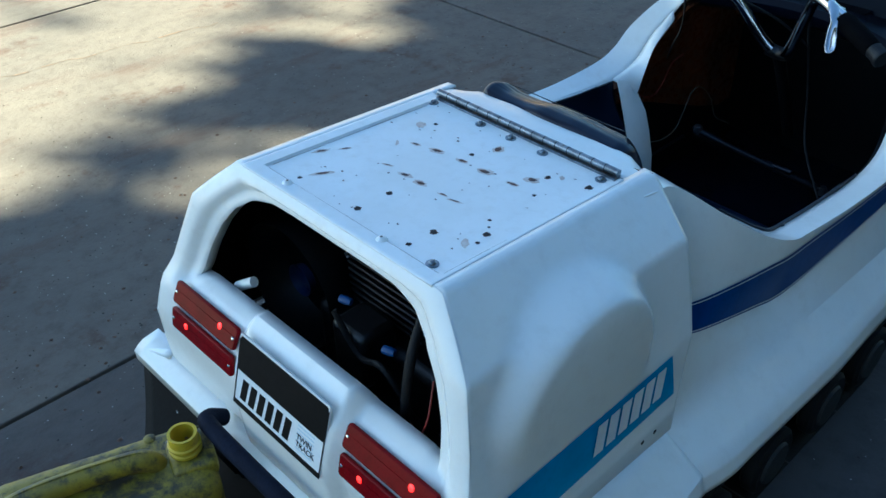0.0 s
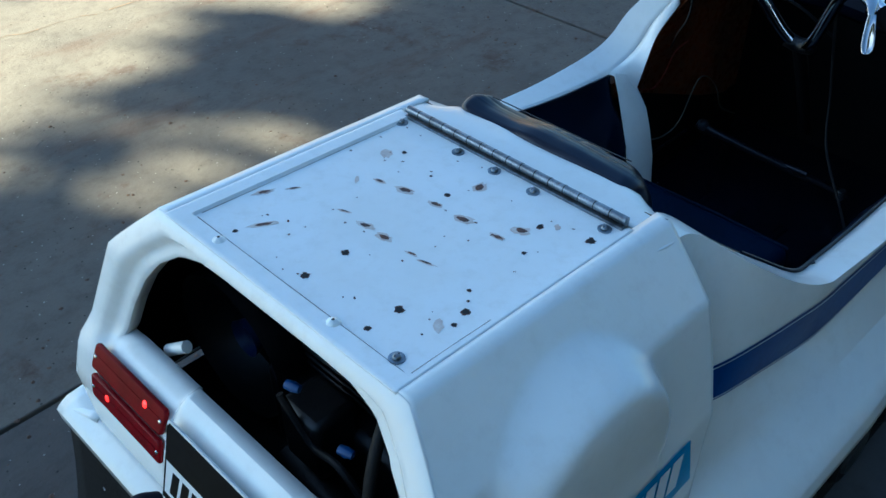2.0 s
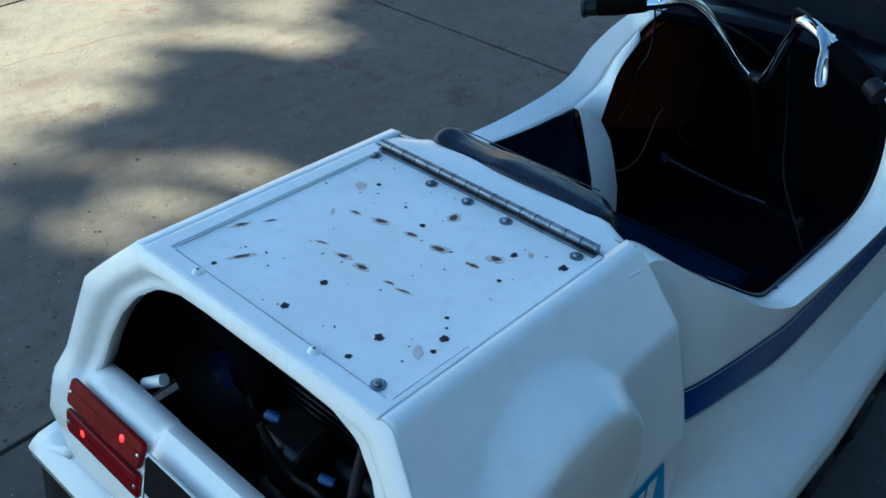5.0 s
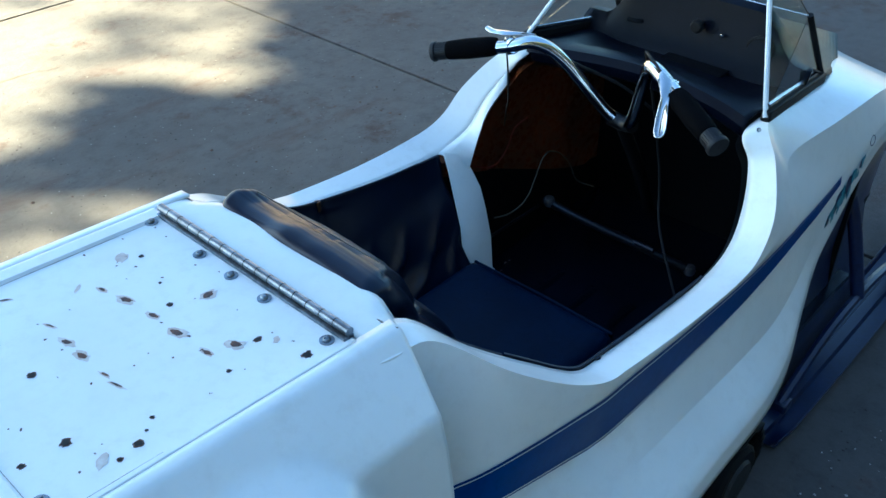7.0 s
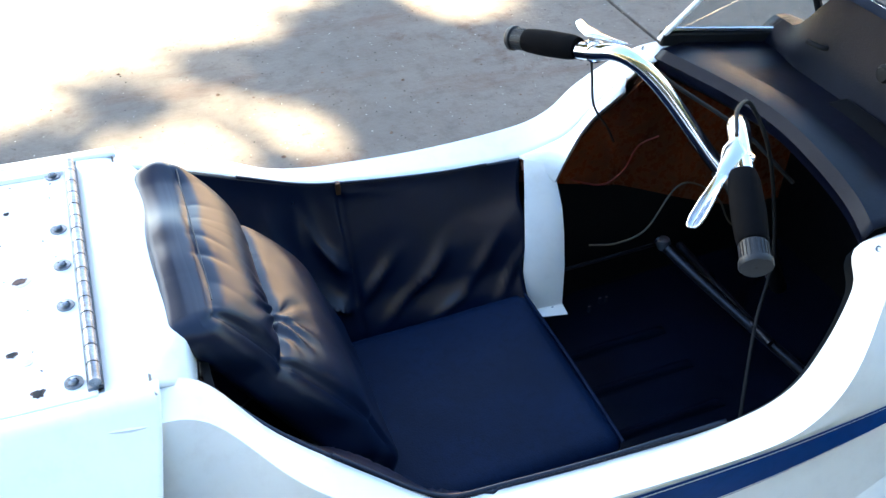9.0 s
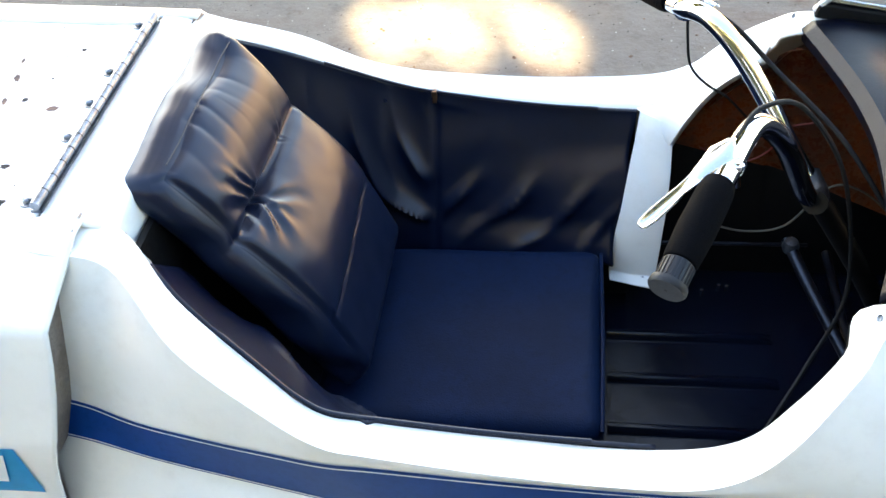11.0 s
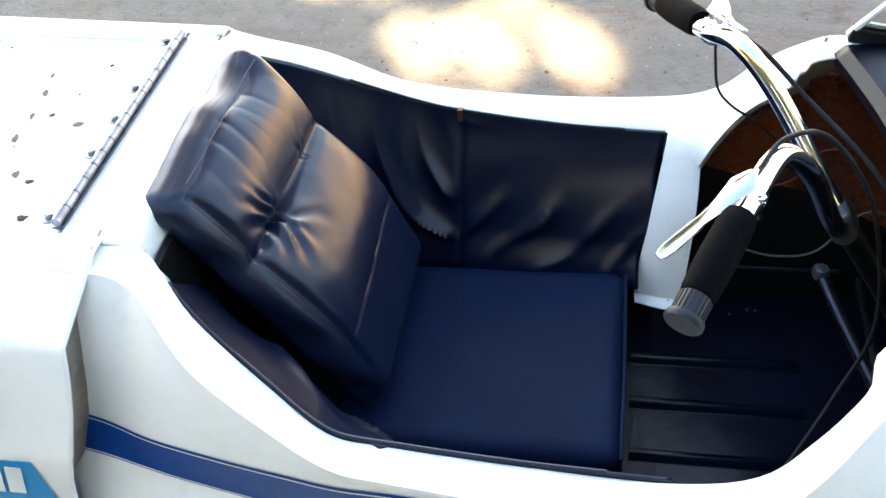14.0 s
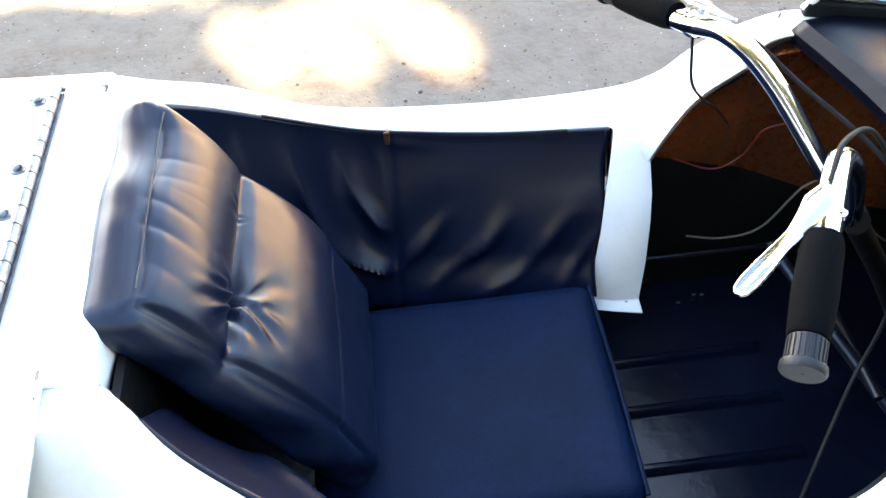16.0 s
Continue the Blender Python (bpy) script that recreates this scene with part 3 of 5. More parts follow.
# light blue band with block letters on the cover
for s in (-1,):
    def on_cover(x, z, lift=.0022):
        u = float(np.interp(z, [.418, .53, .61, .776], [6, 5, 4, 3]))
        return (x, s * (cover_point(x, u)[1] + lift), z)
    x0, x1 = -.592, -.062
    rows = [[on_cover(x, z0 + (z1 - z0) * k / 4) for k in range(5)] for x, z0, z1 in [(x0 + (x1 - x0) * i / 24, .492 + .020 * i / 24, .594 + .012 * i / 24) for i in range(25)]]
    if s > 0:
        rows = rows[::-1]
    rows[0 if s > 0 else -1] = [Vector(p) + Vector((.012 - .012 * k / 4, 0, 0)) for k, p in enumerate(rows[0 if s > 0 else -1])]
    band = part("decal_band", grid(rows), CYAN, veh, "light blue decal band with white block shapes", 60)
    for k in range(6):  # plain blocks in place of the maker's letters
        xa = -.285 + .0325 * k
        part("block", grid([[on_cover(xa + dx + (zz - .53) * .25, zz, .0040) for zz in (.529 + .0013 * k, .545, .565, .588 + .0012 * k)] for dx in ((0, .012, .026) if s < 0 else (.026, .012, 0))]), WHITE, band, smooth=60)
    for x in (-.141, -.104):
        part("drain_hole", lathe([(0, .0004), (.0052, 0)], 12, basis(on_cover(x, .457, .004), (1, 0, 0), (0, 0, -s))), HOLE, veh)
    # turquoise figure painted ahead of the stripe, as plain shapes
    rnd = random.Random(11)
    for k in range(24):
        f = k / 23
        x, z = 1.212 + .175 * f + rnd.uniform(-.014, .014), .533 + .072 * f + rnd.uniform(-.012, .012)
        fat = .35 + math.sin(math.pi * min(1, .15 + f * .8))
        w, h = rnd.uniform(.010, .020) * fat, rnd.uniform(.0035, .0075) * fat
        pts = [(w * (1 + rnd.uniform(-.35, .35)) * math.cos(a), h * (1 + rnd.uniform(-.35, .35)) * math.sin(a)) for a in (2 * math.pi * q / 9 for q in range(9))]
        yy = s * (.4225 - .0115 * f)
        part("paint_patch", prism(pts, .0006, basis((x, yy + s * .003, z), (1, 0, 0), (0, .24, .97)) @ pose(0, 0, 0, 0, 0, 40 + rnd.uniform(-30, 30))), TURQ if k % 4 else BLUEP, veh, smooth=0)
    ring = [Vector((1.437 + .014 * math.cos(a), s * (.407 - .2 * .012 * math.sin(a)), .634 + .012 * math.sin(a))) for a in (2 * math.pi * q / 18 for q in range(19))]
    part("paint_ring", tube(ring, .0016, 6, 1, False, False), BLUEP, veh, "small dark painted ring")

# tail lights, plate
def tail_m(y, z, dx=0.0):
    slope = (REARX(z + .04) - REARX(z - .04)) / .08
    return basis((REARX(z) - dx, y, z), (0, -1, 0), (slope, 0, 1))


for yc, s in ((.25, 1), (-.268, -1)):
    for zc, dot in ((.608, -1), (.556, 1)):
        m = tail_m(yc, zc, .002)
        lamp = part("tail_light", prism(rounded(.208, .046, .008), .009, m), RED, veh, "red tail light lens with small bright reflections", 40, bevel=.003)
        part("lens_rib", prism(rounded(.20, .0012, .0005, 2), .0010, m @ Matrix.Translation((0, .004, .0088))), RED, lamp)
        for sx in (-1, 1):
            part("lens_screw", lathe([(0, .0026), (.0025, .002), (.0036, 0)], 12, m @ Matrix.Translation((sx * .096, .0, .009))), CHROME, lamp, "chrome lens screw")
        part("lens_glint", lathe([(0, .0014), (.004, .0011), (.0062, 0)], 14, m @ Matrix.Translation((-dot * .052, .003, .0091))), GLOW, lamp, "glowing red spot that imitates a glint on the lens")
PM = basis((-.6065, -.012, .5835), (0, -1, 0), (.039, 0, .135))
plate = part("name_plate", prism(rounded(.252, .145, .006), .003, PM), WHITE, veh, "white and black plate with plain block shapes", 40)
part("black_field", prism(rounded(.244, .068, .003), .0008, PM @ Matrix.Translation((0, .034, .003))), BLACK, plate, smooth=0)
part("lower_border", prism(rounded(.252, .010, .002), .0008, PM @ Matrix.Translation((0, -.067, .003))), BLACK, plate, smooth=0)
for sx in (-1, 1):
    part("side_border", prism(rounded(.003, .13, .001), .0007, PM @ Matrix.Translation((sx * .124, -.003, .003))), BLACK, plate, smooth=0)
for k in range(6):
    part("block", prism([(0, 0), (.017, 0), (.022, .042), (.005, .042)], .0008, PM @ Matrix.Translation((-.108 + .0252 * k, -.054, .003))), BLACK, plate, smooth=0)
for words, dy in (("TWIN", -.034), ("TRACK", -.048)):
    letters = bpy.data.curves.new("letters", "FONT")
    letters.body, letters.size, letters.extrude = words, .0155, .0004
    letters.materials.append(BLACK)
    ob = new("letters", letters)
    ob.parent, ob.matrix_parent_inverse = plate, Matrix()
    ob.matrix_basis = PM @ Matrix.Translation((.056, dy, .0036))
for row in range(7):
    part("faint_line", prism([(0, 0), (.045, 0), (.045, .002), (0, .002)], .0005, PM @ Matrix.Translation((.056, -.008 - .0075 * row, .003))), LBLUE, plate, smooth=0)
for x, y, z in ((-.61, .485, .349), (-.65, .33, .349), (-.655, -.2, .349)):
    part("skirt_rivet", lathe([(0, .002), (.003, .0015), (.004, 0)], 10, basis((x - .004, y, z - .004), (0, 1, 0), (0, 0, 1))), ZINC, veh)
# padded lift bar behind the tail
part("lift_bar", tube([(-.615, .200, .398), (-.648, .195, .424), (-.662, .15, .432), (-.664, -.10, .432), (-.662, -.32, .432), (-.60, -.36, .375)], .017, 14, 6), FOAMB, veh, "dark blue foam-padded lift bar")

# ---- engine bay ----
part("engine_tray", box(-.57, .0, -.40, .40, .42, .43), STEELB, veh)
part("firewall", box(.07, .08, -.27, .27, .31, .82), INNER, veh)
eng = part("engine", box(-.40, -.06, -.20, .16, .40, .60), STEELB, veh, "dark oily engine in the open tail bay", bevel=.02)
for k in range(7):
    part("cooling_fin", box(-.36, -.14, -.10, .10, .612 + .016 * k, .618 + .016 * k), STEELB, eng, bevel=.002)
part("cylinder_head", lathe([(0, .03), (.06, .028), (.075, .0), (.075, -.03)], 20, Matrix.Translation((-.25, 0, .745))), STEELB, eng)
part("fan_housing", lathe([(0, .02), (.05, .03), (.12, .02), (.135, -.01), (.135, -.06)], 28, basis((-.36, .22, .60), (0, 1, 0), (0, 0, 1))), STEELB, eng, "round black fan housing")
part("fan_hub", lathe([(0, .02), (.03, .018), (.035, 0)], 18, basis((-.392, .22, .60), (0, 1, 0), (0, 0, 1))), BLUEP, eng)
part("exhaust_can", tube([(-.45, -.34, .45), (-.44, -.1, .44), (-.42, .06, .46)], .06, 18, 5), STEELB, eng, bevel=0)
part("carburettor", box(-.46, -.38, -.06, .03, .54, .66), STEELB, eng, bevel=.012)
for y, z in ((-.04, .745), (-.145, .70)):
    part("hose_clip", lathe([(0, .012), (.006, .010), (.008, 0), (.007, -.012), (0, -.014)], 12, basis((-.47, y, z), (1, .3, 0), (0, 0, 1))), BLUEC, eng, "blue plastic hose clip")
part("black_hose", tube([(-.30, -.12, .80), (-.44, -.18, .74), (-.49, -.20, .62), (-.47, -.18, .45)], .009, 10, 8), RUBBER, eng)
part("fuel_hose", tube([(-.47, 0, .70), (-.46, -.05, .62), (-.47, -.13, .645), (-.45, -.2, .52)], .006, 8, 8), RUBBER, eng)
part("red_wire", tube([(-.48, -.26, .72), (-.505, -.27, .66), (-.50, -.24, .60), (-.47, -.18, .58)], .0018, 6, 8), REDW, eng)
part("drain_pipe", tube([(-.502, .262, .624), (-.488, .224, .648)], .0105, 14, 2), GEL, eng, "short white pipe")

# ---- cockpit ----
part("floor_pan", box(.10, 1.55, -.42, .42, .17, .19), FLOORM, veh, "glossy black floor pan")
for y in (.15, .045, -.068, -.18):
    part("floor_rib", grid([[(.74, y + d, .19 + h) for d, h in ((-.012, 0), (-.008, .010), (-.003, .014), (.003, .014), (.008, .010), (.012, 0))], [(1.02, y + d, .19 + h) for d, h in ((-.012, 0), (-.008, .010), (-.003, .014), (.003, .014), (.008, .010), (.012, 0))], [(1.05, y + d, .191) for d in (-.012, -.008, -.003, .003, .008, .012)]]), FLOORM, veh, smooth=30)
for s in (1, -1):
    line = catmull([(q[0][0], s * q[0][1], q[0][2]) for q in SECT[1:8]], 5)
    rows = [[p + Vector((0, -s * .003, -.004)), p + Vector((0, s * .006, -.03)), Vector((p.x, s * max(.235, abs(p.y) - .03), max(.42, p.z - .18))), Vector((p.x, s * .245, .30)), Vector((p.x, s * .26, .19))] for p in line]
    part("cockpit_liner", grid(rows), INNER, veh, "black inside of the cockpit wall", 60)
    # forward inner skin of the flank, raw brown above and painted black below
    inner = loft([[(q[0][0] + .004, s * (q[0][1] - .012), q[0][2] - .022), (q[2][0] + .01, s * (q[2][1] - .022), q[2][2] - .01), (q[2][0] + .01, s * min(.412, q[2][1] - .02 if q[0][0] > 1.1 else .412), .455 - .32 * (q[2][0] - .87))] for q in SECT[7:15]], 5, 4)
    part("inner_skin", grid(inner), BROWN if s > 0 else INNER, veh, "raw brown fibreglass inside of the flank" if s > 0 else "", 60)
    low = [[r[-1], Vector((r[-1][0], s * .36, .33)), Vector((r[-1][0], s * .33, .19))] for r in inner]
    part("inner_skin", grid(low), INNER, veh, "black painted lower flank inside", 60)
    if s < 0:
        continue
    # white rib at the front of the side pad, with a screwed foot
    L = [(.785, .340, .592), (.778, .318, .55), (.766, .285, .48), (.758, .262, .43), (.745, .240, .36), (.740, .232, .29)]
    R = [(.856, .326, .565), (.844, .309, .545), (.842, .272, .50), (.840, .252, .450), (.834, .228, .38), (.828, .215, .292)]
    rows = [[(a[0], s * a[1], a[2]), (a[0] * .5 + b[0] * .5, s * (a[1] * .5 + b[1] * .5 - .004), a[2] * .5 + b[2] * .5), (b[0], s * b[1], b[2])] for a, b in zip(L, R)]
    rows += [[(.742, s * .212, .283), (.785, s * .200, .283), (.830, s * .190, .283)]]
    rib = part("cockpit_rib", grid(rows), GEL, veh, "white fibreglass rib with a screwed foot", 50, .004, bevel=.0015)
    part("foot_screw", lathe([(0, .003), (.003, .0025), (.004, 0)], 12, Matrix.Translation((.805, s * .216, .288))), ZINC, rib)
    # flange that widens the rim towards the cowl
    A = catmull([(q[0][0], s * q[0][1], q[0][2] + .001) for q in SECT[7:11]], 6)
    C = catmull([(x, s * y, z) for x, y, z in ((.835, .308, .535), (.866, .308, .602), (.908, .312, .662), (.974, .304, .722))], 6)
    rows = [[p + Vector((0, 0, .003)), p.lerp(c, .35) + Vector((0, 0, .007)), p.lerp(c, .8) + Vector((0, 0, .004)), c, c + Vector((.004, s * .004, -.008))] for p, c in zip(A, C)]
    part("rim_flange", grid(rows), GEL, veh, "", 60, .003)
for s in (-1,):
    line = catmull([(q[0][0], s * q[0][1], q[0][2]) for q in SECT[1:5]], 5)
    part("rim_corner", grid([[p + Vector((0, 0, -.002)), p + Vector((0, -s * .006 * (1 - i / len(line)), -.012)), p + Vector((0, -s * .020 * (1 - i / len(line)), -.045)), p + Vector((0, -s * .026 * (1 - i / len(line)), -.10))] for i, p in enumerate(line)]), GEL, veh, "white inner corner of the rim", 60)
part("seat_back_panel", box(.105, .115, -.24, .24, .19, .80), INNER, veh)
part("shelf_front", box(1.47, 1.48, -.395, .395, .19, .60), INNER, veh, "black footwell bulkhead")
part("drop_panel", box(.24, .70, -.23, .22, .19, .29), INNER, veh, bevel=.006)


def rbox(sx, sy, sz, r, n, fn=None, m=None):
    """A rounded block with n cells a side, shaped by fn(point, unit point)."""
    bm, seen = bmesh.new(), {}

    def vert(u):
        if u not in seen:
            p = Vector((u[0] * sx / 2, u[1] * sy / 2, u[2] * sz / 2))
            q = Vector([max(-(h / 2 - r), min(h / 2 - r, c)) for c, h in zip(p, (sx, sy, sz))])
            d = p - q
            if d.length > 1e-9:
                # spread the corner cells evenly over the rounding
                p = q + d.normalized() * r * min(1.0, max(abs(c) for c in d) / r + 0.0) if max(abs(c) for c in d) < r else q + d.normalized() * r
            if fn:
                p = fn(p, u)
            seen[u] = bm.verts.new(m @ p if m else p)
        return seen[u]

    t = [-1 + 2 * k / n for k in range(n + 1)]
    for ax in range(3):
        for side in (-1, 1):
            for i in range(n):
                for j in range(n):
                    q = []
                    for a, b in ((t[i], t[j]), (t[i + 1], t[j]), (t[i + 1], t[j + 1]), (t[i], t[j + 1])):
                        u = [0, 0, 0]
                        u[ax], u[(ax + 1) % 3], u[(ax + 2) % 3] = side, a, b
                        q.append(vert(tuple(round(v, 6) for v in u)))
                    bm.faces.new(q if side > 0 else q[::-1])
    return bm


def wave(p, k):
    return noise.noise(Vector(p) * k)


# seat cushion
def seat_shape(p, u):
    if u[2] > 0.2:
        p.z += .010 * (1 - u[0] ** 2) * (1 - u[1] ** 2) + .002 * wave((p.x, p.y, 3), 7)
    return p


seat = tagged(part("seat_cushion", rbox(.475, .405, .10, .028, 34, seat_shape, Matrix.Translation((.488, -.022, .345))), SEATV, None, "navy blue vinyl-covered seat cushion in the cockpit", 60), category="cushion")
part("piping", tube([(.722, -.215, .385), (.724, -.02, .387), (.722, .172, .385)], .0035, 8, 4), SEATV, seat)

# quilted back cushion: x up the slope, y across, z out of its face
BM = basis((.228, .004, .640), (-.482, 0, .876), (0, 1, 0))
if (BM.to_3x3() @ Vector((0, 0, 1))).x < 0:
    BM = basis((.228, .004, .640), (-.482, 0, .876), (0, -1, 0))
FLIP = 1 if (BM.to_3x3() @ Vector((0, 1, 0))).y > 0 else -1


def crease(x, y, x0, y0, turn, long, deep, wide):
    """A fold that runs from (x0, y0) towards turn degrees (0 up the cushion, 90 to its far side) and opens out."""
    c, q = math.cos(radians(turn)), math.sin(radians(turn))
    along, across = (x - x0) * c + (y - y0) * q, (y - y0) * c - (x - x0) * q
    if along < -.01 or along > long:
        return 0.0
    w = wide * (.35 + 1.2 * max(0, along) / long)
    across += .006 * math.sin(along * 45 + turn)
    v = across / w
    return deep * (-math.exp(-v * v) + .55 * math.exp(-((abs(v) - 1.9) / .9) ** 2)) * smooth01((along + .01) / .02) * (1 - smooth01(along / long))


CREASES = ((.093, -.072, -37, .13, .0065, .008), (.093, -.072, -14, .10, .0045, .007), (.093, -.072, -68, .12, .0060, .009), (.093, -.072, 18, .085, .0028, .007), (.093, -.072, 143, .12, .0040, .009), (.093, -.072, -150, .11, .0055, .010), (.093, -.072, -122, .10, .0055, .008), (.093, -.072, 172, .10, .0025, .008), (.086, -.165, -165, .12, .0040, .010), (.086, -.165, -25, .10, .0045, .008), (.085, .075, 25, .07, .0022, .006), (.085, .075, -30, .06, .0018, .006))


def back_shape(p, u):
    """Puffs out the block: a panel above and one below a deep seam, gathers at the top seam, folds that fan out from a tuck."""
    x, y = p.x, FLIP * p.y
    f = smooth01((u[2] + .3) / 1.0)
    edge = (1 - u[0] ** 8) * (1 - abs(u[1]) ** 5)
    top, mid, low = .237, .090 - .012 * y, -.10 + .05 * y
    d = float(np.interp(x, [-.24, low, mid, top], [-.022, .002, -.012, -.014]))
    if x > mid:
        d += .019 * math.sin(math.pi * min(1, (x - mid) / (top - mid))) ** .62 * (.25 + .75 * edge)
    elif x > low:
        d += .022 * math.sin(math.pi * (x - low) / (mid - low)) ** .62 * (.25 + .75 * edge)
    d -= .0040 * math.exp(-((x - top) / .0045) ** 2) * edge
    near_tuck = math.exp(-((y + .072) / .06) ** 2)
    d -= (.006 + .011 * near_tuck) * math.exp(-((x - mid) / .010) ** 2) * (.3 + .7 * edge)
    d -= .0035 * math.exp(-((x - low) / .004) ** 2) * edge
    d -= .006 * math.exp(-((y + .160) / .005) ** 2) * smooth01((.235 - x) / .02) * smooth01((x + .2) / .05)   # seam of the boxing
    g = smooth01((top - x) / .012) * math.exp(-max(0, top - .012 - x) / .040)   # gathers below the top seam
    ph = y * 72 + 16 * (x - top) * (1 if y > .02 else -1.3) + 2.2 * wave((y, 1.5, 4), 9)
    d -= .0062 * g * (1 - abs(math.sin(ph))) ** 1.6 * max(0.0, .25 + 2.2 * wave((y, 3, 1), 15))
    for c in CREASES:
        d += crease(x, y, *c) * edge
    d += .0045 * wave((x * 1.2, y * .8, 1.3), 7) * edge + .0010 * wave((x, y, 2.3), 28) * edge
    p.z += d * f
    p.x += .026 * smooth01((u[0] - .2) / .8) * (1 - u[2]) / 2
    p.z += .002 * smooth01((u[0] - .2) / .8) * (1 - u[2]) / 2
    if u[0] > .5:
        p.x += .011 * wave((y * .9, .3, 7), 9) * (1 + .4 * u[2]) * smooth01((u[0] - .5) / .5)
        p.z += .004 * wave((y, .4, 9), 9) * smooth01((u[0] - .5) / .5)
        p.x += .0012 * math.sin(y * 52 + 2 * wave((y, 0, 0), 8)) * (1 - u[2] ** 2) + .005 * (1 - u[1] ** 4) * (1 - u[2] ** 2)
    p.x += .014 * smooth01((y - .115) / .05) * smooth01((u[0] - .6) / .4) * (1 + u[2]) / 2
    p.y *= 1 + .05 * (1 - u[2] ** 2) * smooth01((u[0] + .9) / .3) + .02 * wave((p.x, p.z, 2), 6)
    if y < 0 and u[1] * FLIP < -.5:   # loose boxing on the side away from the yard
        p.y -= FLIP * (.005 * math.sin(p.x * 40 + 30 * p.z + 2 * wave((p.x, p.z, 1), 7)) * (1 - u[2] ** 2) + .012 * (1 - u[2]) * .5)
    return p


back = tagged(part("back_cushion", rbox(.476, .345, .082, .024, 120, back_shape, BM), VINYL, None, "quilted black vinyl back cushion leaning behind the seat", 80), category="cushion")
def on_back(x, y, h):
    return BM @ Vector((x, FLIP * y, h))
part("top_seam", tube([on_back(.2365 + .0012 * math.sin(y * 70), y, .0275) for y in (-.15, -.10, -.05, 0, .05, .10, .145)], .0010, 6, 4), THREAD, back)
part("rear_piping", tube([on_back(.242, -.170, -.036), on_back(.258, -.152, -.040), on_back(.264, -.06, -.041), on_back(.264, .06, -.041), on_back(.258, .152, -.040), on_back(.242, .170, -.036)], .003, 8, 5), VINYL, back)
part("frayed_corner", rbox(.016, .012, .022, .005, 4, None, BM @ Matrix.Translation((.242, FLIP * -.172, -.038))), THREAD, back)

# side pads draped from the rim
for s in (1, -1):
    top = catmull([(q[0][0], s * (q[0][1] - .002), q[0][2] + .001) for q in SECT[1:8]], 18)
    top = [p for p in top if p.x > (.105 if s > 0 else .135)]
    rows = []
    n = len(top)
    for i, p in enumerate(top):
        f = i / (n - 1)
        row = []
        for k in range(57):
            v = k / 56
            drop = (p.z - .325) * v
            yy = abs(p.y) - .004 - (.10 * smooth01(v * 1.05) + .035 * smooth01((v - .7) / .3)) * (.75 + .25 * f)
            if s < 0:  # the pad on the near flank bulges over the rim
                full = (1 - .8 * smooth01((p.x - .27) / .20))
                yy = abs(p.y) - .004 - .062 * full * smooth01(v * 2.0) - .03 * v
                drop = (p.z - .375) * (v ** 1.3 * full + v * (1 - full))
            calm = smooth01(v * 2.5)
            if s > 0 and p.x < .413:   # swirls between the cushion and the seam
                r = math.hypot((p.x - .445) * 1.0, (v - .05) * .23)
                ph = r / .030 * math.pi + 2.4 * wave((p.x * 1.3, v * .5, 2), 5)
                folds = .0210 * (1 - abs(math.sin(ph / 2))) ** 1.5 * calm * smooth01((.415 - p.x) / .04) * smooth01((p.x - .12) / .06) * (1 - smooth01((v - .72) / .2)) * (.4 + .9 * smooth01((v - .2) / .4))
            else:   # slanting folds that deepen towards the seat
                ph = math.pi * ((p.x - .42) / .105 + v * (2.6 if s > 0 else .8)) + 1.3 * wave((p.x, v * .4, s), 5)
                folds = .0200 * (1 - abs(math.sin(ph))) ** 2 * smooth01((v - .30) / .40) * (1 - .55 * smooth01((v - .85) / .15)) * (.35 + 1.1 * abs(wave((p.x, v * .5, 4 + s), 5)))
                folds += .0035 * math.exp(-(((v - .06 - .35 * (p.x - .42)) / .022) ** 2)) * math.exp(-max(0, p.x - .42) / .035) if s > 0 else 0.0
            if s < 0:
                folds += .017 * (1 - abs(math.sin(math.pi * (v * 2.3 + p.x * 4.5 + .5 * wave((p.x, v, 8), 4))))) ** 2 * calm * (1 - smooth01((p.x - .36) / .15))
            folds += .010 * wave((p.x * 1.4 + v * .5, v * .7 - p.x * .6, 9), 3.6) * calm
            tuck = -.006 * math.exp(-((p.x - .413) / .006) ** 2)
            row.append((p.x + .018 * wave((0, v, 3), 3) * smooth01((f - .9) / .1) - .035 * v * smooth01((f - .5) / .5), s * (yy - .016 * math.sin(math.pi * min(1, v * 1.1)) - folds - tuck), p.z - drop + .002))
        rows.append(row)
    pad = part("side_pad", grid(rows), PADV, veh, "creased black vinyl side pad hung from the rim", 70, .006, offset=s)
    part("pad_piping", tube([(p.x, p.y - s * .003, p.z + .002) for p in top[::9] if p.x > .19], .0028, 8, 4), VINYL, pad)
    if s < 0:
        continue
    z0 = next(p for p in top if p.x > .41)
    part("zip_end", box(.407, .417, s * abs(z0.y) - .008, s * abs(z0.y) + .003, z0.z - .022, z0.z + .004), BRASS, pad, "brass zip end", bevel=.002)

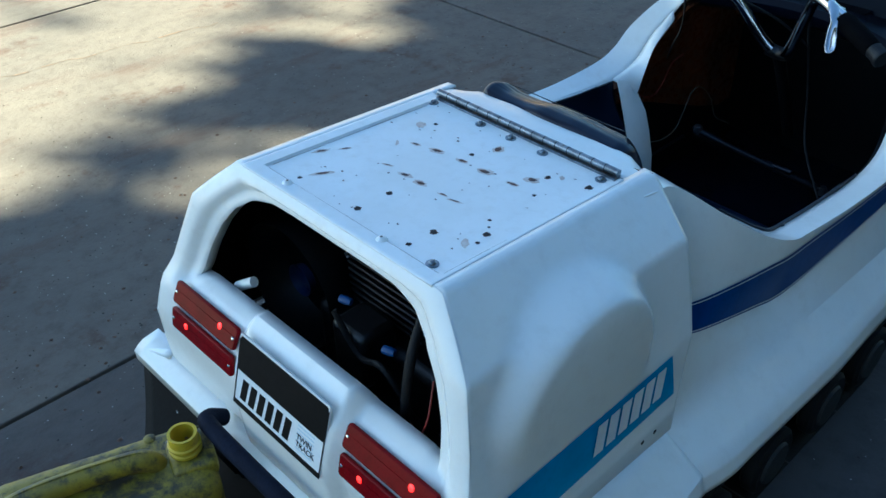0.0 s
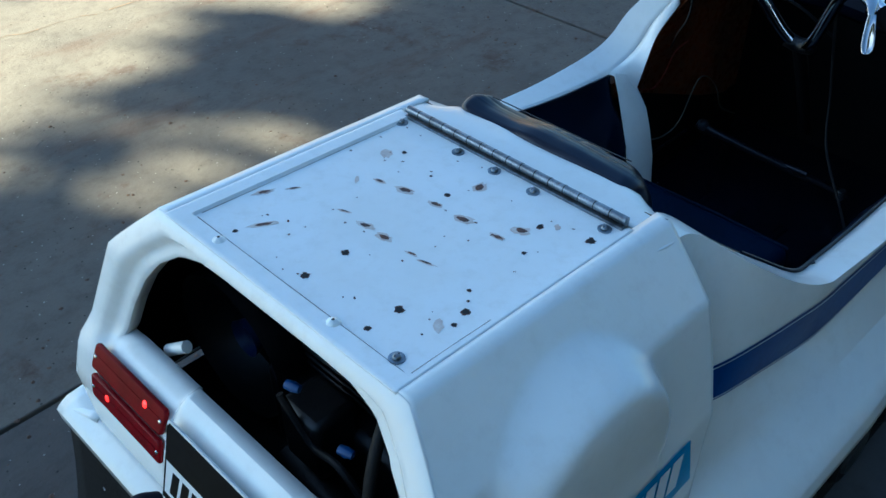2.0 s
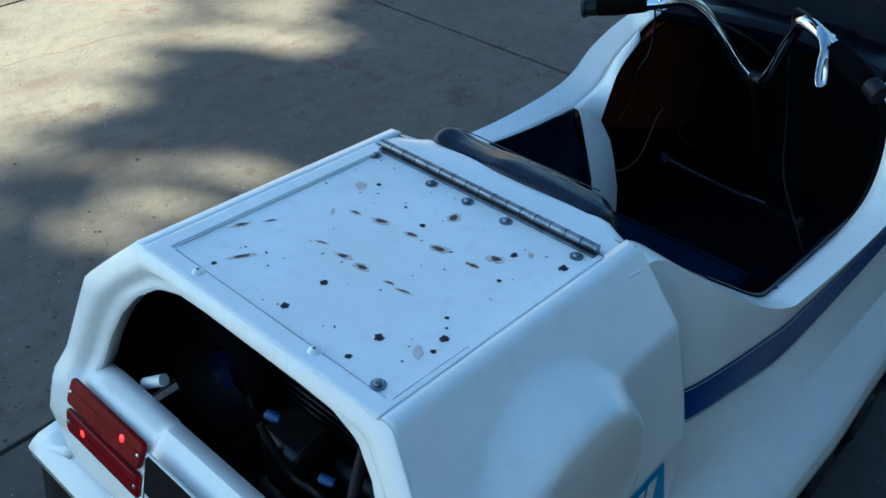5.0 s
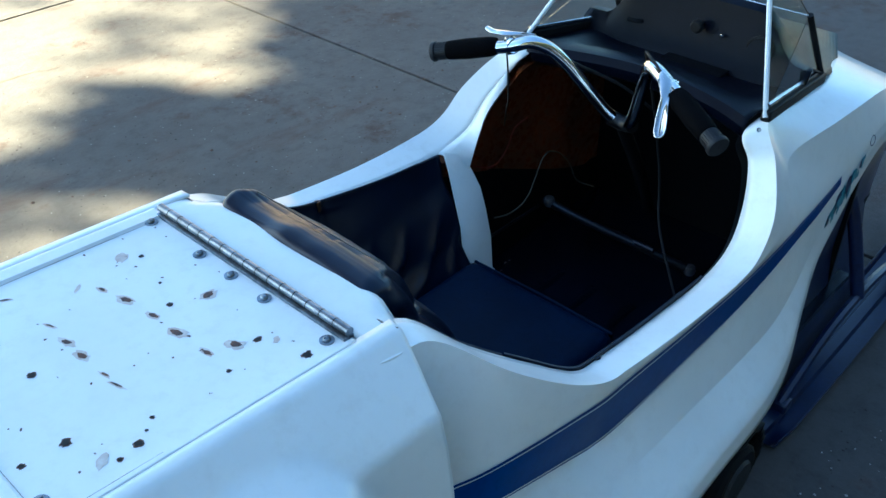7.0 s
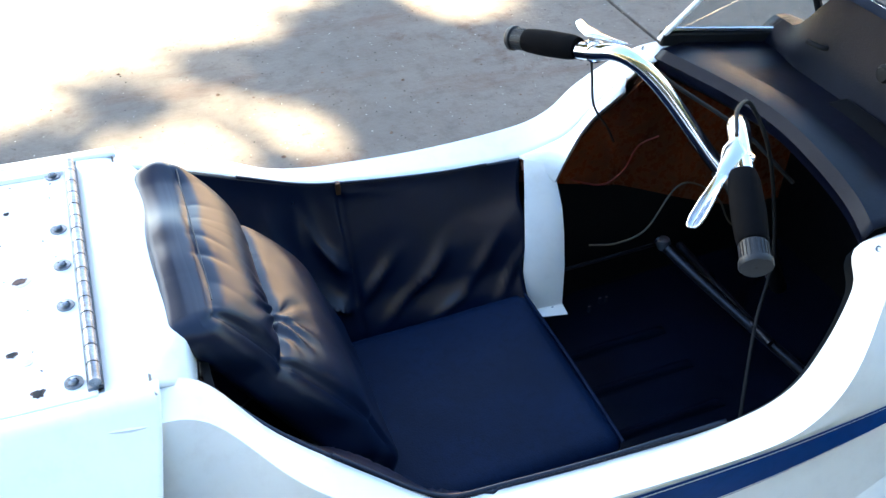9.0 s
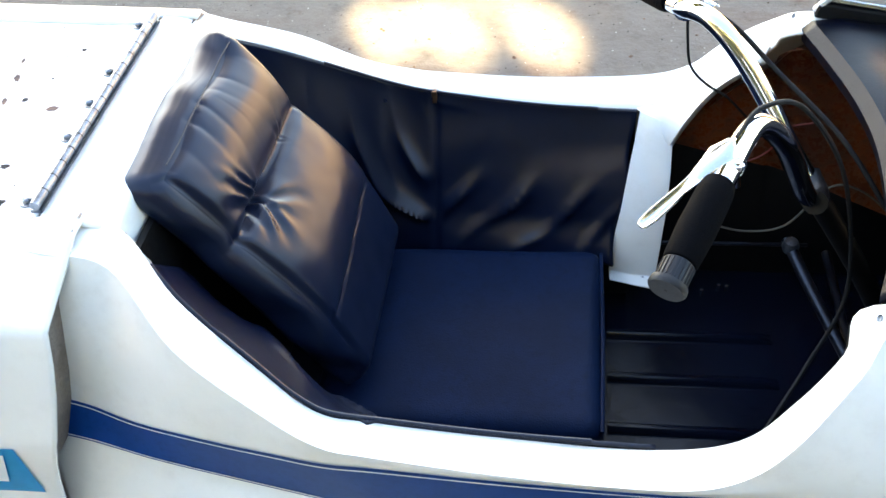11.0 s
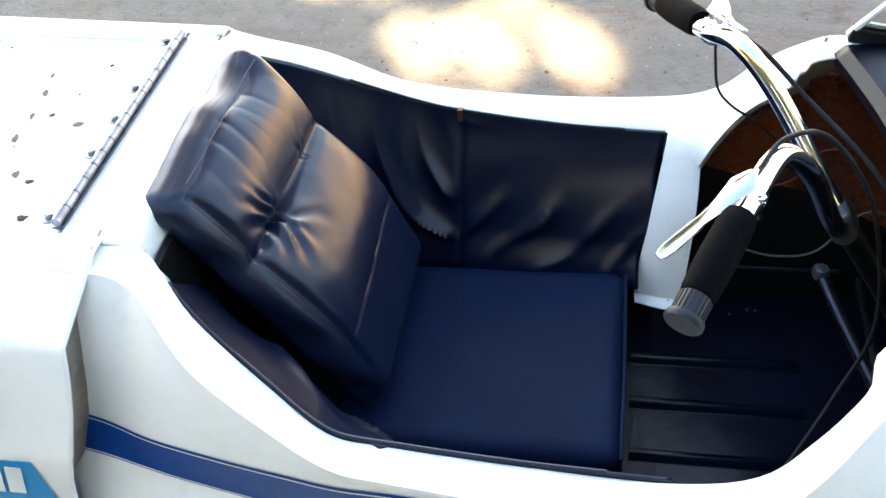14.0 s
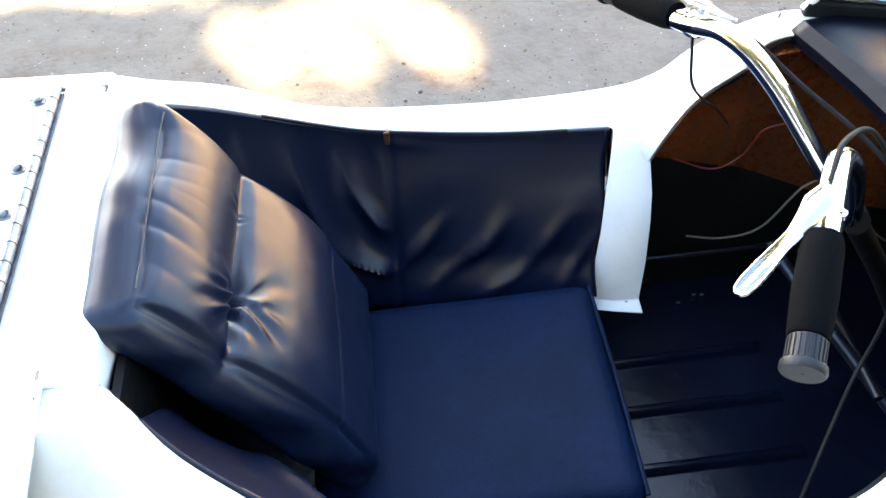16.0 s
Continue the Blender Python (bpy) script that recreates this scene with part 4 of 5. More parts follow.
# dashboard and cowl
lip = [(1.020, -.275, .792), (1.045, -.20, .798), (1.060, -.10, .805), (1.066, 0, .808), (1.058, .10, .805), (1.040, .20, .800), (1.020, .288, .796)]
rows = []
for x, y, z in catmull(lip, 5):
    w = 1 - smooth01((abs(y) - .17) / .07)
    rows.append([(x + .022, y * 1.0, z - .042), (x + .004, y, z - .026), (x, y, z - .008), (x + .012, y, z + .004), (x + .05, y, z + .006), (x + .085, y * 1.02, z - .012 * w), (1.26 - .02 * abs(y), y * 1.04, .775 - .01 * w), (1.275 - .02 * abs(y), y * 1.05, .80), (1.295 - .03 * abs(y), y * 1.04, .915 - .10 * smooth01((abs(y) - .14) / .1)), (1.315 - .03 * abs(y), y * 1.02, .925 - .11 * smooth01((abs(y) - .14) / .1)), (1.42, y, .85 - .09 * smooth01((abs(y) - .12) / .14)), (1.60, y * .85, .79 - .08 * (y / .26) ** 2), (1.78, y * .55, .715), (1.90, y * .25, .64)])
dash = part("dashboard", grid(rows), DASH, veh, "black moulded dashboard and cowl top", 40, .004, offset=-1)
part("glovebox_recess", box(1.185, 1.255, -.115, .045, .7755, .7815), BLACK, dash, bevel=.003)
part("choke_knob", lathe([(.004, 0), (.005, .018), (.014, .02), (.016, .03), (.012, .036), (0, .037)], 16, basis((1.280, -.018, .861), (0, 1, 0), (0, 0, -1))), RUBBER, dash, "black choke knob")
part("key_switch", lathe([(.010, 0), (.010, .004), (.005, .006), (.005, .02), (0, .021)], 14, basis((1.285, -.075, .848), (0, 1, 0), (0, 0, -1))), CHROME, dash, "small chrome switch")
part("toggle", tube([(1.285, .14, .825), (1.265, .14, .828), (1.25, .165, .832)], .005, 8, 4), RUBBER, dash)
part("gauge", lathe([(.034, 0), (.034, .006), (.029, .008), (.028, .004), (0, .004)], 24, basis((1.282, -.165, .835), (0, 1, 0), (0, 0, -1))), RUBBER, dash, "round black gauge")
part("gauge_mark", prism(rounded(.03, .008, .002), .001, basis((1.2775, -.165, .835), (0, -1, 0), (0, 0, 1))), WHITE, dash, smooth=0)

# windscreen
WS = [Vector(p) for p in ((1.036, .306, .812), (1.395, .272, .762), (1.295, .25, .935), (1.185, .185, 1.09))]
wind = thing("windscreen", (0, CY, 0), "low clear windscreen with white rear edging and black rubber base", "windscreen")
for s in (1, -1):
    q = [Vector((p.x, s * p.y, p.z)) for p in WS]
    bm = bmesh.new()
    bm.faces.new([bm.verts.new(p) for p in q])
    pane = part("side_pane", bm, GLASS, wind, "clear side pane", 0, .003)
    pane.visible_shadow = False
    part("white_edging", tube([q[0], q[3]], .0055, 8, 1, True, False), WHITE, wind, "white edge trim")
    part("base_rubber", box(0, (q[1] - q[0]).length, -.010, .010, -.010, .016, None, basis(q[0], q[1] - q[0], (0, 1, 0))), RUBBER, wind, "black rubber base strip", bevel=.004)
    part("front_rubber", tube([q[1], q[2]], .008, 8, 1, True, False), RUBBER, wind)
    part("base_trim", tube([q[0] + Vector((.01, -s * .004, .021)), q[1] + Vector((-.02, -s * .004, .021))], .006, 8, 1, True, False), ALU, wind)
bm = bmesh.new()
bm.faces.new([bm.verts.new(p) for p in (WS[2], WS[3], Vector((WS[3].x, -WS[3].y, WS[3].z)), Vector((WS[2].x, -WS[2].y, WS[2].z)))])
pane = part("front_pane", bm, GLASS, wind, "clear front pane", 0, .003)
pane.visible_shadow = False
part("top_edging", tube([WS[3], Vector((WS[3].x, -WS[3].y, WS[3].z))], .004, 8, 1, True, False), WHITE, wind)
for s in (1, -1):
    part("post_screw", lathe([(0, .003), (.0035, .0025), (.0048, 0)], 12, basis((1.006, s * .311, .7985), (0, 1, 0), (.5, 0, 1))), ZINC, veh)

# ---- handlebar ----
hb = thing("handlebar", (0, 0, 0), "chrome handlebar with black foam grips and aluminium brake levers", "handlebar")
part("bar", tube([(.752, .315, .863), (.811, .180, .893), (.85, .125, .905), (.90, .085, .86), (.98, .03, .74), (1.01, -.01, .70), (.98, -.05, .74), (.925, -.10, .865), (.878, -.138, .920), (.835, -.220, .906), (.775, -.340, .872)], .0140, 16, 8), CHROME, hb, "bent chrome tube")
part("steering_column", tube([(1.005, -.01, .705), (1.10, -.01, .55), (1.18, -.01, .40)], .016, 12, 3), INNER, hb)
part("bar_clamp", tube([(1.0, -.04, .712), (1.008, -.01, .703), (1.0, .02, .712)], .018, 12, 3), STEELB, hb)


def grip(end, start, s):
    e, a = Vector(end), Vector(start)
    d = (e - a).normalized()
    g = part("grip", tube([a, a.lerp(e, .12), a.lerp(e, .45), a.lerp(e, .72), a.lerp(e, .76)], [.0180, .0212, .0222, .0202, .0170], 18, 5), FOAM, hb, "black foam grip with ribbed plastic end")
    cap = part("grip_end", lathe([(.0155, 0), (.0178, .002), (.0178, .026), (.0215, .028), (.0220, .034), (.020, .037), (0, .037)], 22, basis(a.lerp(e, .75), d.orthogonal(), d.cross(d.orthogonal()))), GRIPEND, g)
    m = basis(a.lerp(e, .75), d.orthogonal(), d.cross(d.orthogonal()))
    for k in range(22):
        an = 2 * math.pi * k / 22
        part("rib", box(-.0008, .0008, -.0009, .0009, .003, .026, None, m @ pose(0, 0, 0, 0, 0, math.degrees(an)) @ Matrix.Translation((.0181, 0, 0))), GRIPEND, cap, smooth=0)
    part("end_hole", lathe([(0, .0005), (.002, 0)], 8, m @ Matrix.Translation((0, 0, .037))), HOLE, cap)
    return g


grip((.769, -.352, .868), (.832, -.222, .905), -1)
grip((.747, .325, .861), (.806, .192, .893), 1)


def lever(bolt, head, blade, wide, s):
    """Clamp, flat pressed bracket and a channel blade that ends in a rounded spoon."""
    b = Vector(bolt)
    lv = part("brake_lever", grid([[p + w * (-1 + k / 3) * f + n * (.004 * (1 - (k / 3 - 1) ** 2)) for k in range(7)] for p, f, w, n in blade]), ALU, hb, "polished aluminium brake lever", 60, .0028, bevel=.0008)
    part("pivot_bolt", lathe([(0, .009), (.0045, .009), (.005, .006), (.0085, .0055), (.0085, 0)], 12, basis(b, (1, 0, 0), (0, 1, -.2))), CHROME, lv)
    part("clamp", lathe([(.0145, -.009), (.0175, -.008), (.0175, .008), (.0145, .009)], 18, basis(head, (0, 0, 1), (1, -.4 * s, 0))), CHROME, lv)
    part("clamp_screw", tube([b + Vector((.0, 0, -.002)), b + Vector((.006, -.004 * s, -.03))], .004, 8, 1, True, False), CHROME, lv)
    return lv


X, Y, Z = Vector((1, 0, 0)), Vector((0, 1, 0)), Vector((0, 0, 1))
V = Vector
W1, W2 = V((-.78, .62, .05)).normalized(), V((-.45, .80, -.2)).normalized()
N1 = V((-.35, -.45, .82)).normalized()
SPOON = N1 * -2.4
lever((.850, -.206, .914), (.845, -.195, .908), [(V((.846, -.178, .930)), .003, W1, N1), (V((.842, -.184, .928)), .008, W1, N1), (V((.834, -.194, .924)), .0145, W1, N1), (V((.822, -.204, .916)), .0115, W1, N1), (V((.807, -.213, .905)), .0085, W1, N1 * .2), (V((.791, -.221, .894)), .0100, W2, SPOON * .8), (V((.774, -.230, .880)), .0118, W2, SPOON), (V((.759, -.238, .868)), .0122, W2, SPOON), (V((.750, -.243, .861)), .0100, W2, SPOON * .8), (V((.746, -.245, .858)), .0055, W2, SPOON * .2)], .02, -1)
lever((.818, .176, .905), (.823, .165, .897), [(V((.86, .135, .915)), .006, V((.6, -.3, 0)), Z), (V((.842, .150, .918)), .012, V((.6, -.6, 0)), Z), (V((.828, .178, .916)), .019, V((.8, -.4, 0)), Z), (V((.832, .205, .910)), .014, V((.9, -.2, 0)), Z), (V((.834, .228, .906)), .010, V((.9, 0, 0)), Z), (V((.836, .246, .908)), .007, V((.9, 0, 0)), Z)], .02, 1)
part("brake_cable", tube([(.852, -.172, .930), (.885, -.125, .938), (.945, -.085, .905), (1.02, -.07, .78), (1.06, -.09, .59), (1.023, -.131, .47), (.943, -.231, .381), (.915, -.27, .34)], .0032, 8, 8), RUBBER, hb, "black brake cable")
part("brake_cable", tube([(.845, .15, .908), (.89, .13, .885), (.946, .094, .839), (1.033, .02, .777), (1.10, -.05, .70)], .0036, 8, 8), RUBBER, hb, "black brake cable")
part("switch_wire", tube([(.828, .185, .885), (.832, .182, .84), (.842, .187, .785), (.872, .21, .735), (.915, .25, .68), (.96, .29, .61)], .0022, 6, 8), RUBBER, hb)

# footwell gear
part("tie_rod", tube([(1.06, .24, .375), (1.10, .13, .335), (1.21, -.14, .245)], .011, 12, 4), RODM, veh, "dark steel steering rod with ball joints")
part("ball_joint", lathe([(0, .016), (.012, .012), (.016, 0), (.012, -.012), (0, -.016)], 14, Matrix.Translation((1.065, .225, .372))), ZINC, veh)
part("ball_joint", lathe([(0, .016), (.012, .012), (.016, 0), (.012, -.012), (0, -.016)], 14, Matrix.Translation((1.205, -.13, .248))), ZINC, veh)
part("loose_wire", tube([(.931, .30, .352), (1.00, .30, .335), (1.07, .30, .353), (1.129, .30, .448), (1.185, .30, .442), (1.251, .30, .381), (1.298, .30, .301), (1.36, .28, .26)], .0022, 6, 8), WIREM, veh, "loose pale wire")
part("loose_wire", tube([(.90, .35, .50), (.97, .34, .475), (1.02, .34, .50), (1.04, .33, .56), (1.08, .32, .58)], .0018, 6, 8), REDW, veh, "thin red wire")
for x, y in ((.93, .27), (.965, .285), (.98, .283)):
    part("bright_screw", lathe([(0, .004), (.004, .003), (.005, 0)], 10, Matrix.Translation((x, y, .195))), CHROME, veh)
part("pedal_bar", tube([(1.15, .28, .30), (1.15, -.05, .30)], .008, 10, 1, True, False), RODM, veh)
part("cross_rod", tube([(.84, .30, .30), (1.12, .30, .30)], .004, 8, 1, True, False), RODM, veh)

# ---- running gear ----
for s in (1, -1):
    cy = s * .42
    loop = [(.86, .055), (.90, .10), (.88, .165), (.80, .20), (.2, .215), (-.40, .215), (-.50, .19), (-.545, .12), (-.52, .05), (-.45, .012), (0, .010), (.5, .010), (.78, .014)]
    ln = catmull([(x, 0, z) for x, z in loop + loop[:1]], 6)
    rows = []
    for i, p in enumerate(ln[:-1]):
        t = (ln[i + 1] - p).normalized()
        nrm = Vector((t.z, 0, -t.x))
        lift = .010 if i % 2 else 0.0
        rows.append([p + Vector((0, cy + w, 0)) + nrm * lift for w in (-.09, -.06, 0, .06, .09)])
    part("track", grid(rows, close_u=True), RUBBER, veh, "black ribbed rubber track", 20, .012, offset=-1)
    for x in (-.45, -.2, .05, .3, .55, .78):
        w = part("bogie_wheel", lathe([(0, .02), (.03, .022), (.055, .018), (.075, .02), (.085, .012), (.085, -.012), (.075, -.02), (0, -.02)], 22, basis((x, s * .50, .112), (1, 0, 0), (0, 0, -s))), RUBBER, veh, "black rubber bogie wheel with pale hub")
        part("hub", lathe([(0, .005), (.05, .004), (.055, -.004)], 20, basis((x, s * .521, .112), (1, 0, 0), (0, 0, -s))), HUBM, w)
    # ski
    rows = []
    for x, z, w in ((1.02, .012, .055), (1.10, .008, .062), (1.4, .008, .066), (1.8, .010, .066), (2.0, .035, .062), (2.12, .09, .052), (2.2, .16, .035)):
        rows.append([(x, s * .455 + d * w, z + h) for d, h in ((-1, .028), (-.92, .004), (-.3, 0), (-.22, .012), (.22, .012), (.3, 0), (.92, .004), (1, .028))])
    ski = part("ski", grid(rows), BLUEP, veh, "dark blue steel ski", 30, .004)
    part("leaf_spring", tube([(1.14, s * .455, .035), (1.35, s * .455, .115), (1.55, s * .455, .135), (1.75, s * .455, .115), (1.95, s * .455, .05)], .013, 8, 6), BLUEP, veh, "dark blue leaf spring")
    part("spring_shackle", box(1.13, 1.17, s * .455 - .022, s * .455 + .022, .012, .045), BLUEP, veh, bevel=.006)
    part("spindle", tube([(1.55, s * .455, .13), (1.55, s * .40, .32), (1.55, s * .36, .42)], .018, 12, 3), BLUEP, veh)
rows = [[(x, -(y + d), z) for d, z in ((.04, .03), (.015, .10), (-.01, .5 * top), (0, top))] for x, y, top in ((.96, .392, .42), (1.06, .392, .44), (1.17, .392, .49), (1.30, .392, .54), (1.45, .392, .59), (1.62, .38, .58), (1.78, .355, .53), (1.90, .30, .49), (2.02, .24, .42), (2.14, .20, .30))]
part("under_panel", grid(rows), BLUEP, veh, "dark blue painted under panel behind the ski", 40, .004)
part("belly_pan", box(-.55, 1.5, -.30, .30, .12, .17), STEELB, veh)

# ---- jerry can ----
CA = basis((-.832, .212, 0), (-.945, .325, 0), (-.325, -.945, 0))
can = thing("jerry_can", CA.translation, "dirty yellow plastic jerry can with open spout, on the concrete", "jerry can")
can.rotation_euler = CA.to_euler()
SGN = 1 if (CA.to_3x3() @ Vector((0, 1, 0))).y < 0 else -1


def can_shape(p, u):
    if abs(u[1]) > .9 and abs(u[0]) < .7 and abs(u[2]) < .7:
        p.y -= math.copysign(.006, u[1]) * (1 - u[0] ** 2 * 2) * (1 - u[2] ** 2 * 2)
    if u[2] > .9:
        p.z += .004 * wave((p.x, p.y, 5), 9)
    return p


part("can_body", rbox(.40, .185, .385, .035, 24, can_shape, Matrix.Translation((.027, 0, .1925))), YELLOW, can, "", 60)
part("handle", tube([(-.075, 0, .372), (-.060, 0, .398), (-.03, 0, .408), (.06, 0, .410), (.15, 0, .404), (.195, 0, .388), (.212, 0, .36)], .021, 14, 5), YELLOW, can, "moulded carrying handle")
part("handle_seam", tube([(-.06, 0, .4195), (-.03, 0, .4295), (.06, 0, .4315), (.15, 0, .4255), (.197, 0, .409)], .0018, 6, 5), YELLOW, can)
part("finger_hole", rbox(.17, .024, .02, .008, 8, None, Matrix.Translation((.06, -SGN * .032, .381))), HOLE, can)
part("neck_block", rbox(.085, .10, .04, .012, 8, None, Matrix.Translation((-.135, SGN * .0, .375))), YELLOW, can)
part("neck", lathe([(.027, .0), (.027, .018), (.031, .019), (.031, .023), (.027, .025), (.027, .032), (.031, .033), (.031, .037), (.0275, .039), (.0275, .060), (.022, .060), (.022, .01), (0, .008)], 26, Matrix.Translation((-.128, 0, 0.3820))), YELLOWB, can, "threaded open spout")
part("cap_strap", tube([(-.132, -SGN * .02, 0.4050), (-.165, -SGN * .035, 0.4100), (-.19, -SGN * .02, 0.3900), (-.205, SGN * .01, 0.3750)], .0025, 6, 6), STRAP, can, "thin cap strap")
part("mould_boss", lathe([(0, .003), (.010, .002), (.012, 0)], 14, Matrix.Translation((-.07, -SGN * .07, 0.3850))), YELLOW, can)
part("side_rib", rbox(.22, .012, .26, .005, 8, None, Matrix.Translation((0, SGN * .091, .19))), YELLOW, can, "", 40)

# ---- dirt and grit on the concrete ----
rnd = random.Random(21)
def flake(bm, x, y, r, h):
    n = rnd.randint(4, 6)
    a0 = rnd.uniform(0, 6)
    ring = [bm.verts.new((x + r * rnd.uniform(.6, 1.2) * math.cos(a0 + 6.283 * k / n), y + r * rnd.uniform(.6, 1.2) * math.sin(a0 + 6.283 * k / n), .0005)) for k in range(n)]
    top = bm.verts.new((x, y, h))
    for k in range(n):
        bm.faces.new((ring[k], ring[(k + 1) % n], top))


for name, label, material, count, place, size in (
    ("grit", "scattered pale grit and small stones on concrete", GRIT, 1500, lambda: (rnd.uniform(-2.2, 3.2), rnd.gauss(1.3, .75) + .1), (.001, .0035)),
    ("red_dirt", "reddish dirt and leaf crumbs along the vehicle", DIRT, 1600, lambda: (rnd.gauss(.9, .5), .75 + abs(rnd.gauss(0, .22))), (.001, .004)),
    ("leaf_litter", "small dry brown leaf bits scattered on concrete", DIRT, 160, lambda: (rnd.uniform(-1.6, 2.2), rnd.gauss(1.25, .5)), (.004, .009)),
    ("pit_marks", "small dark pits and flecks in worn concrete", PITS, 2600, lambda: (rnd.uniform(-2.0, 3.4), .55 + 2.6 * rnd.random() ** 1.4), (.0012, .0042)),
    ("pit_marks", "small dark pits and flecks in worn concrete", PITS, 900, lambda: (rnd.uniform(.2, 3.0), -.6 - 1.4 * rnd.random()), (.0012, .0042)),
    ("grit", "scattered pale grit and small stones on concrete", GRIT, 350, lambda: (rnd.uniform(.3, 3.0), -.6 - abs(rnd.gauss(0, .5))), (.0015, .004)),
):
    bm = bmesh.new()
    for k in range(count):
        x, y = place()
        r = rnd.uniform(*size)
        flake(bm, x, y, r, r * rnd.uniform(.4, .9))
    tagged(part(name, bm, material, None, label, 0), category="grit", kind="stuff")
crack = [(-1.6 + .06 * k, 2.97 - .14 * (-1.6 + .06 * k) + .012 * math.sin(k * 1.3) + .008 * math.sin(k * 3.7)) for k in range(44)]
bm = bmesh.new()
for (x0, y0), (x1, y1) in zip(crack, crack[1:]):
    w = rnd.choice((.0008, .002, .004, .006)) * rnd.uniform(.7, 1.2)
    bm.faces.new([bm.verts.new(p) for p in ((x0, y0 - w, .0012), (x1, y1 - w, .0012), (x1, y1 + w, .0012), (x0, y0 + w, .0012))])
tagged(part("pavement_crack", bm, mat("brown_crack_dirt", (0.17, 0.115, 0.075), 0.95, vary=0.3, scale=20), None, "dirt-filled crack across the concrete", 0), category="crack", kind="structure")

# ---- shade trees, outside the picture ----
EDGE = [(-9, 2.2), (-3, 2.0), (-.9, 2.0), (-.48, 1.97), (-.29, 1.90), (-.12, 1.98), (.05, 2.02), (.3, 2.1), (.5, 2.16), (.72, 2.36), (1.08, 2.52), (1.18, 2.2), (1.35, 2.06), (1.72, 2.25), (1.92, 2.6), (2.2, 2.75), (3.0, 3.1), (5.0, 3.3), (9, 3.4)]


def near(x, y, a, b, w):
    """Whether a place lies within w of the line from a to b."""
    a, b, p = Vector(a), Vector(b), Vector((x, y))
    t = max(0, min(1, (p - a).dot(b - a) / (b - a).length_squared))
    return (p - a.lerp(b, t)).length < w


def shade(x, y):
    """How densely the tree stands between the sun and a place of the ground, 0 to 1."""
    if x > (3.0 if y > 2.5 else 9.2) + .3 * math.sin(y * 2) + .2 * math.sin(y * 5) or x < -2.7 - .4 * math.sin(y * 1.7) or y < -7.4 + .3 * math.sin(x * 1.3):
        return 0.0
    if near(x, y, (-.58, 1.36), (-.46, 1.45), .07):
        return 0.0
    if near(x, y, (.16, 2.2), (.36, 1.85), .13) or near(x, y, (.36, 1.85), (.44, 1.50), .15) or near(x, y, (.05, 1.66), (.3, 1.58), .07):
        return 0.6
    if near(x, y, (.02, 1.60), (.5, 1.50), .22):
        return 0.45
    if y < np.interp(x, [e[0] for e in EDGE], [e[1] for e in EDGE]):
        return 1.0
    if near(x, y, (-.16, 2.06), (.26, 2.28), .05) or near(x, y, (1.27, 3.06), (1.33, 2.55), .06):
        return 0.45
    along, across = x * .84 + y * .54, y * .84 - x * .54
    return 0.25 if wave((along * .8, across * 2.0, 7.7), 1.5) > .26 else 0.0


bm = bmesh.new()
rnd = random.Random(3)
step = .15
for i in range(int(18 / step)):
    for j in range(int(13.4 / step)):
        x, y = -7 + i * step + rnd.uniform(-.04, .04), -8.2 + j * step + rnd.uniform(-.04, .04)
        dense = shade(x, y)
        if dense == 0:
            continue
        c = Vector((x, y, 0)) + SUN_DIR * (20.0 + 2.2 * wave((x, y, 2), .35) + rnd.uniform(-.9, .9))
        deep = all(shade(x + dx, y + dy) == 1 for dx, dy in ((.2, 0), (-.2, 0), (0, .2), (0, -.2)))
        for k in range(9 if dense == 1 else int(1 + 6 * dense)):
            p = c + Vector((rnd.gauss(0, .045), rnd.gauss(0, .045), rnd.gauss(0, .045)))
            e = Euler((rnd.uniform(-.9, .9) + SUN_DIR.y * -.8, rnd.uniform(-.9, .9), rnd.uniform(0, 6.28))).to_matrix()
            a, b = (.165 if deep else .10 if dense == 1 else .085) * rnd.uniform(.7, 1.25), (.130 if deep else .07 if dense == 1 else .055) * rnd.uniform(.7, 1.25)
            bm.faces.new([bm.verts.new(p + e @ Vector(q)) for q in ((-a, 0, 0), (0, -b, .01), (a, 0, 0), (0, b, .01))])
center = Vector((0, -2, 0)) + SUN_DIR * 20.0
tree = thing("tree", (center.x, center.y + 1.5, 0), "tall broad-leaved shade tree standing beside the yard", "tree")
crown = part("crown", bm, LEAF, None, "", 0)
crown.parent = tree
crown.location = (-tree.location.x, -tree.location.y, 0)
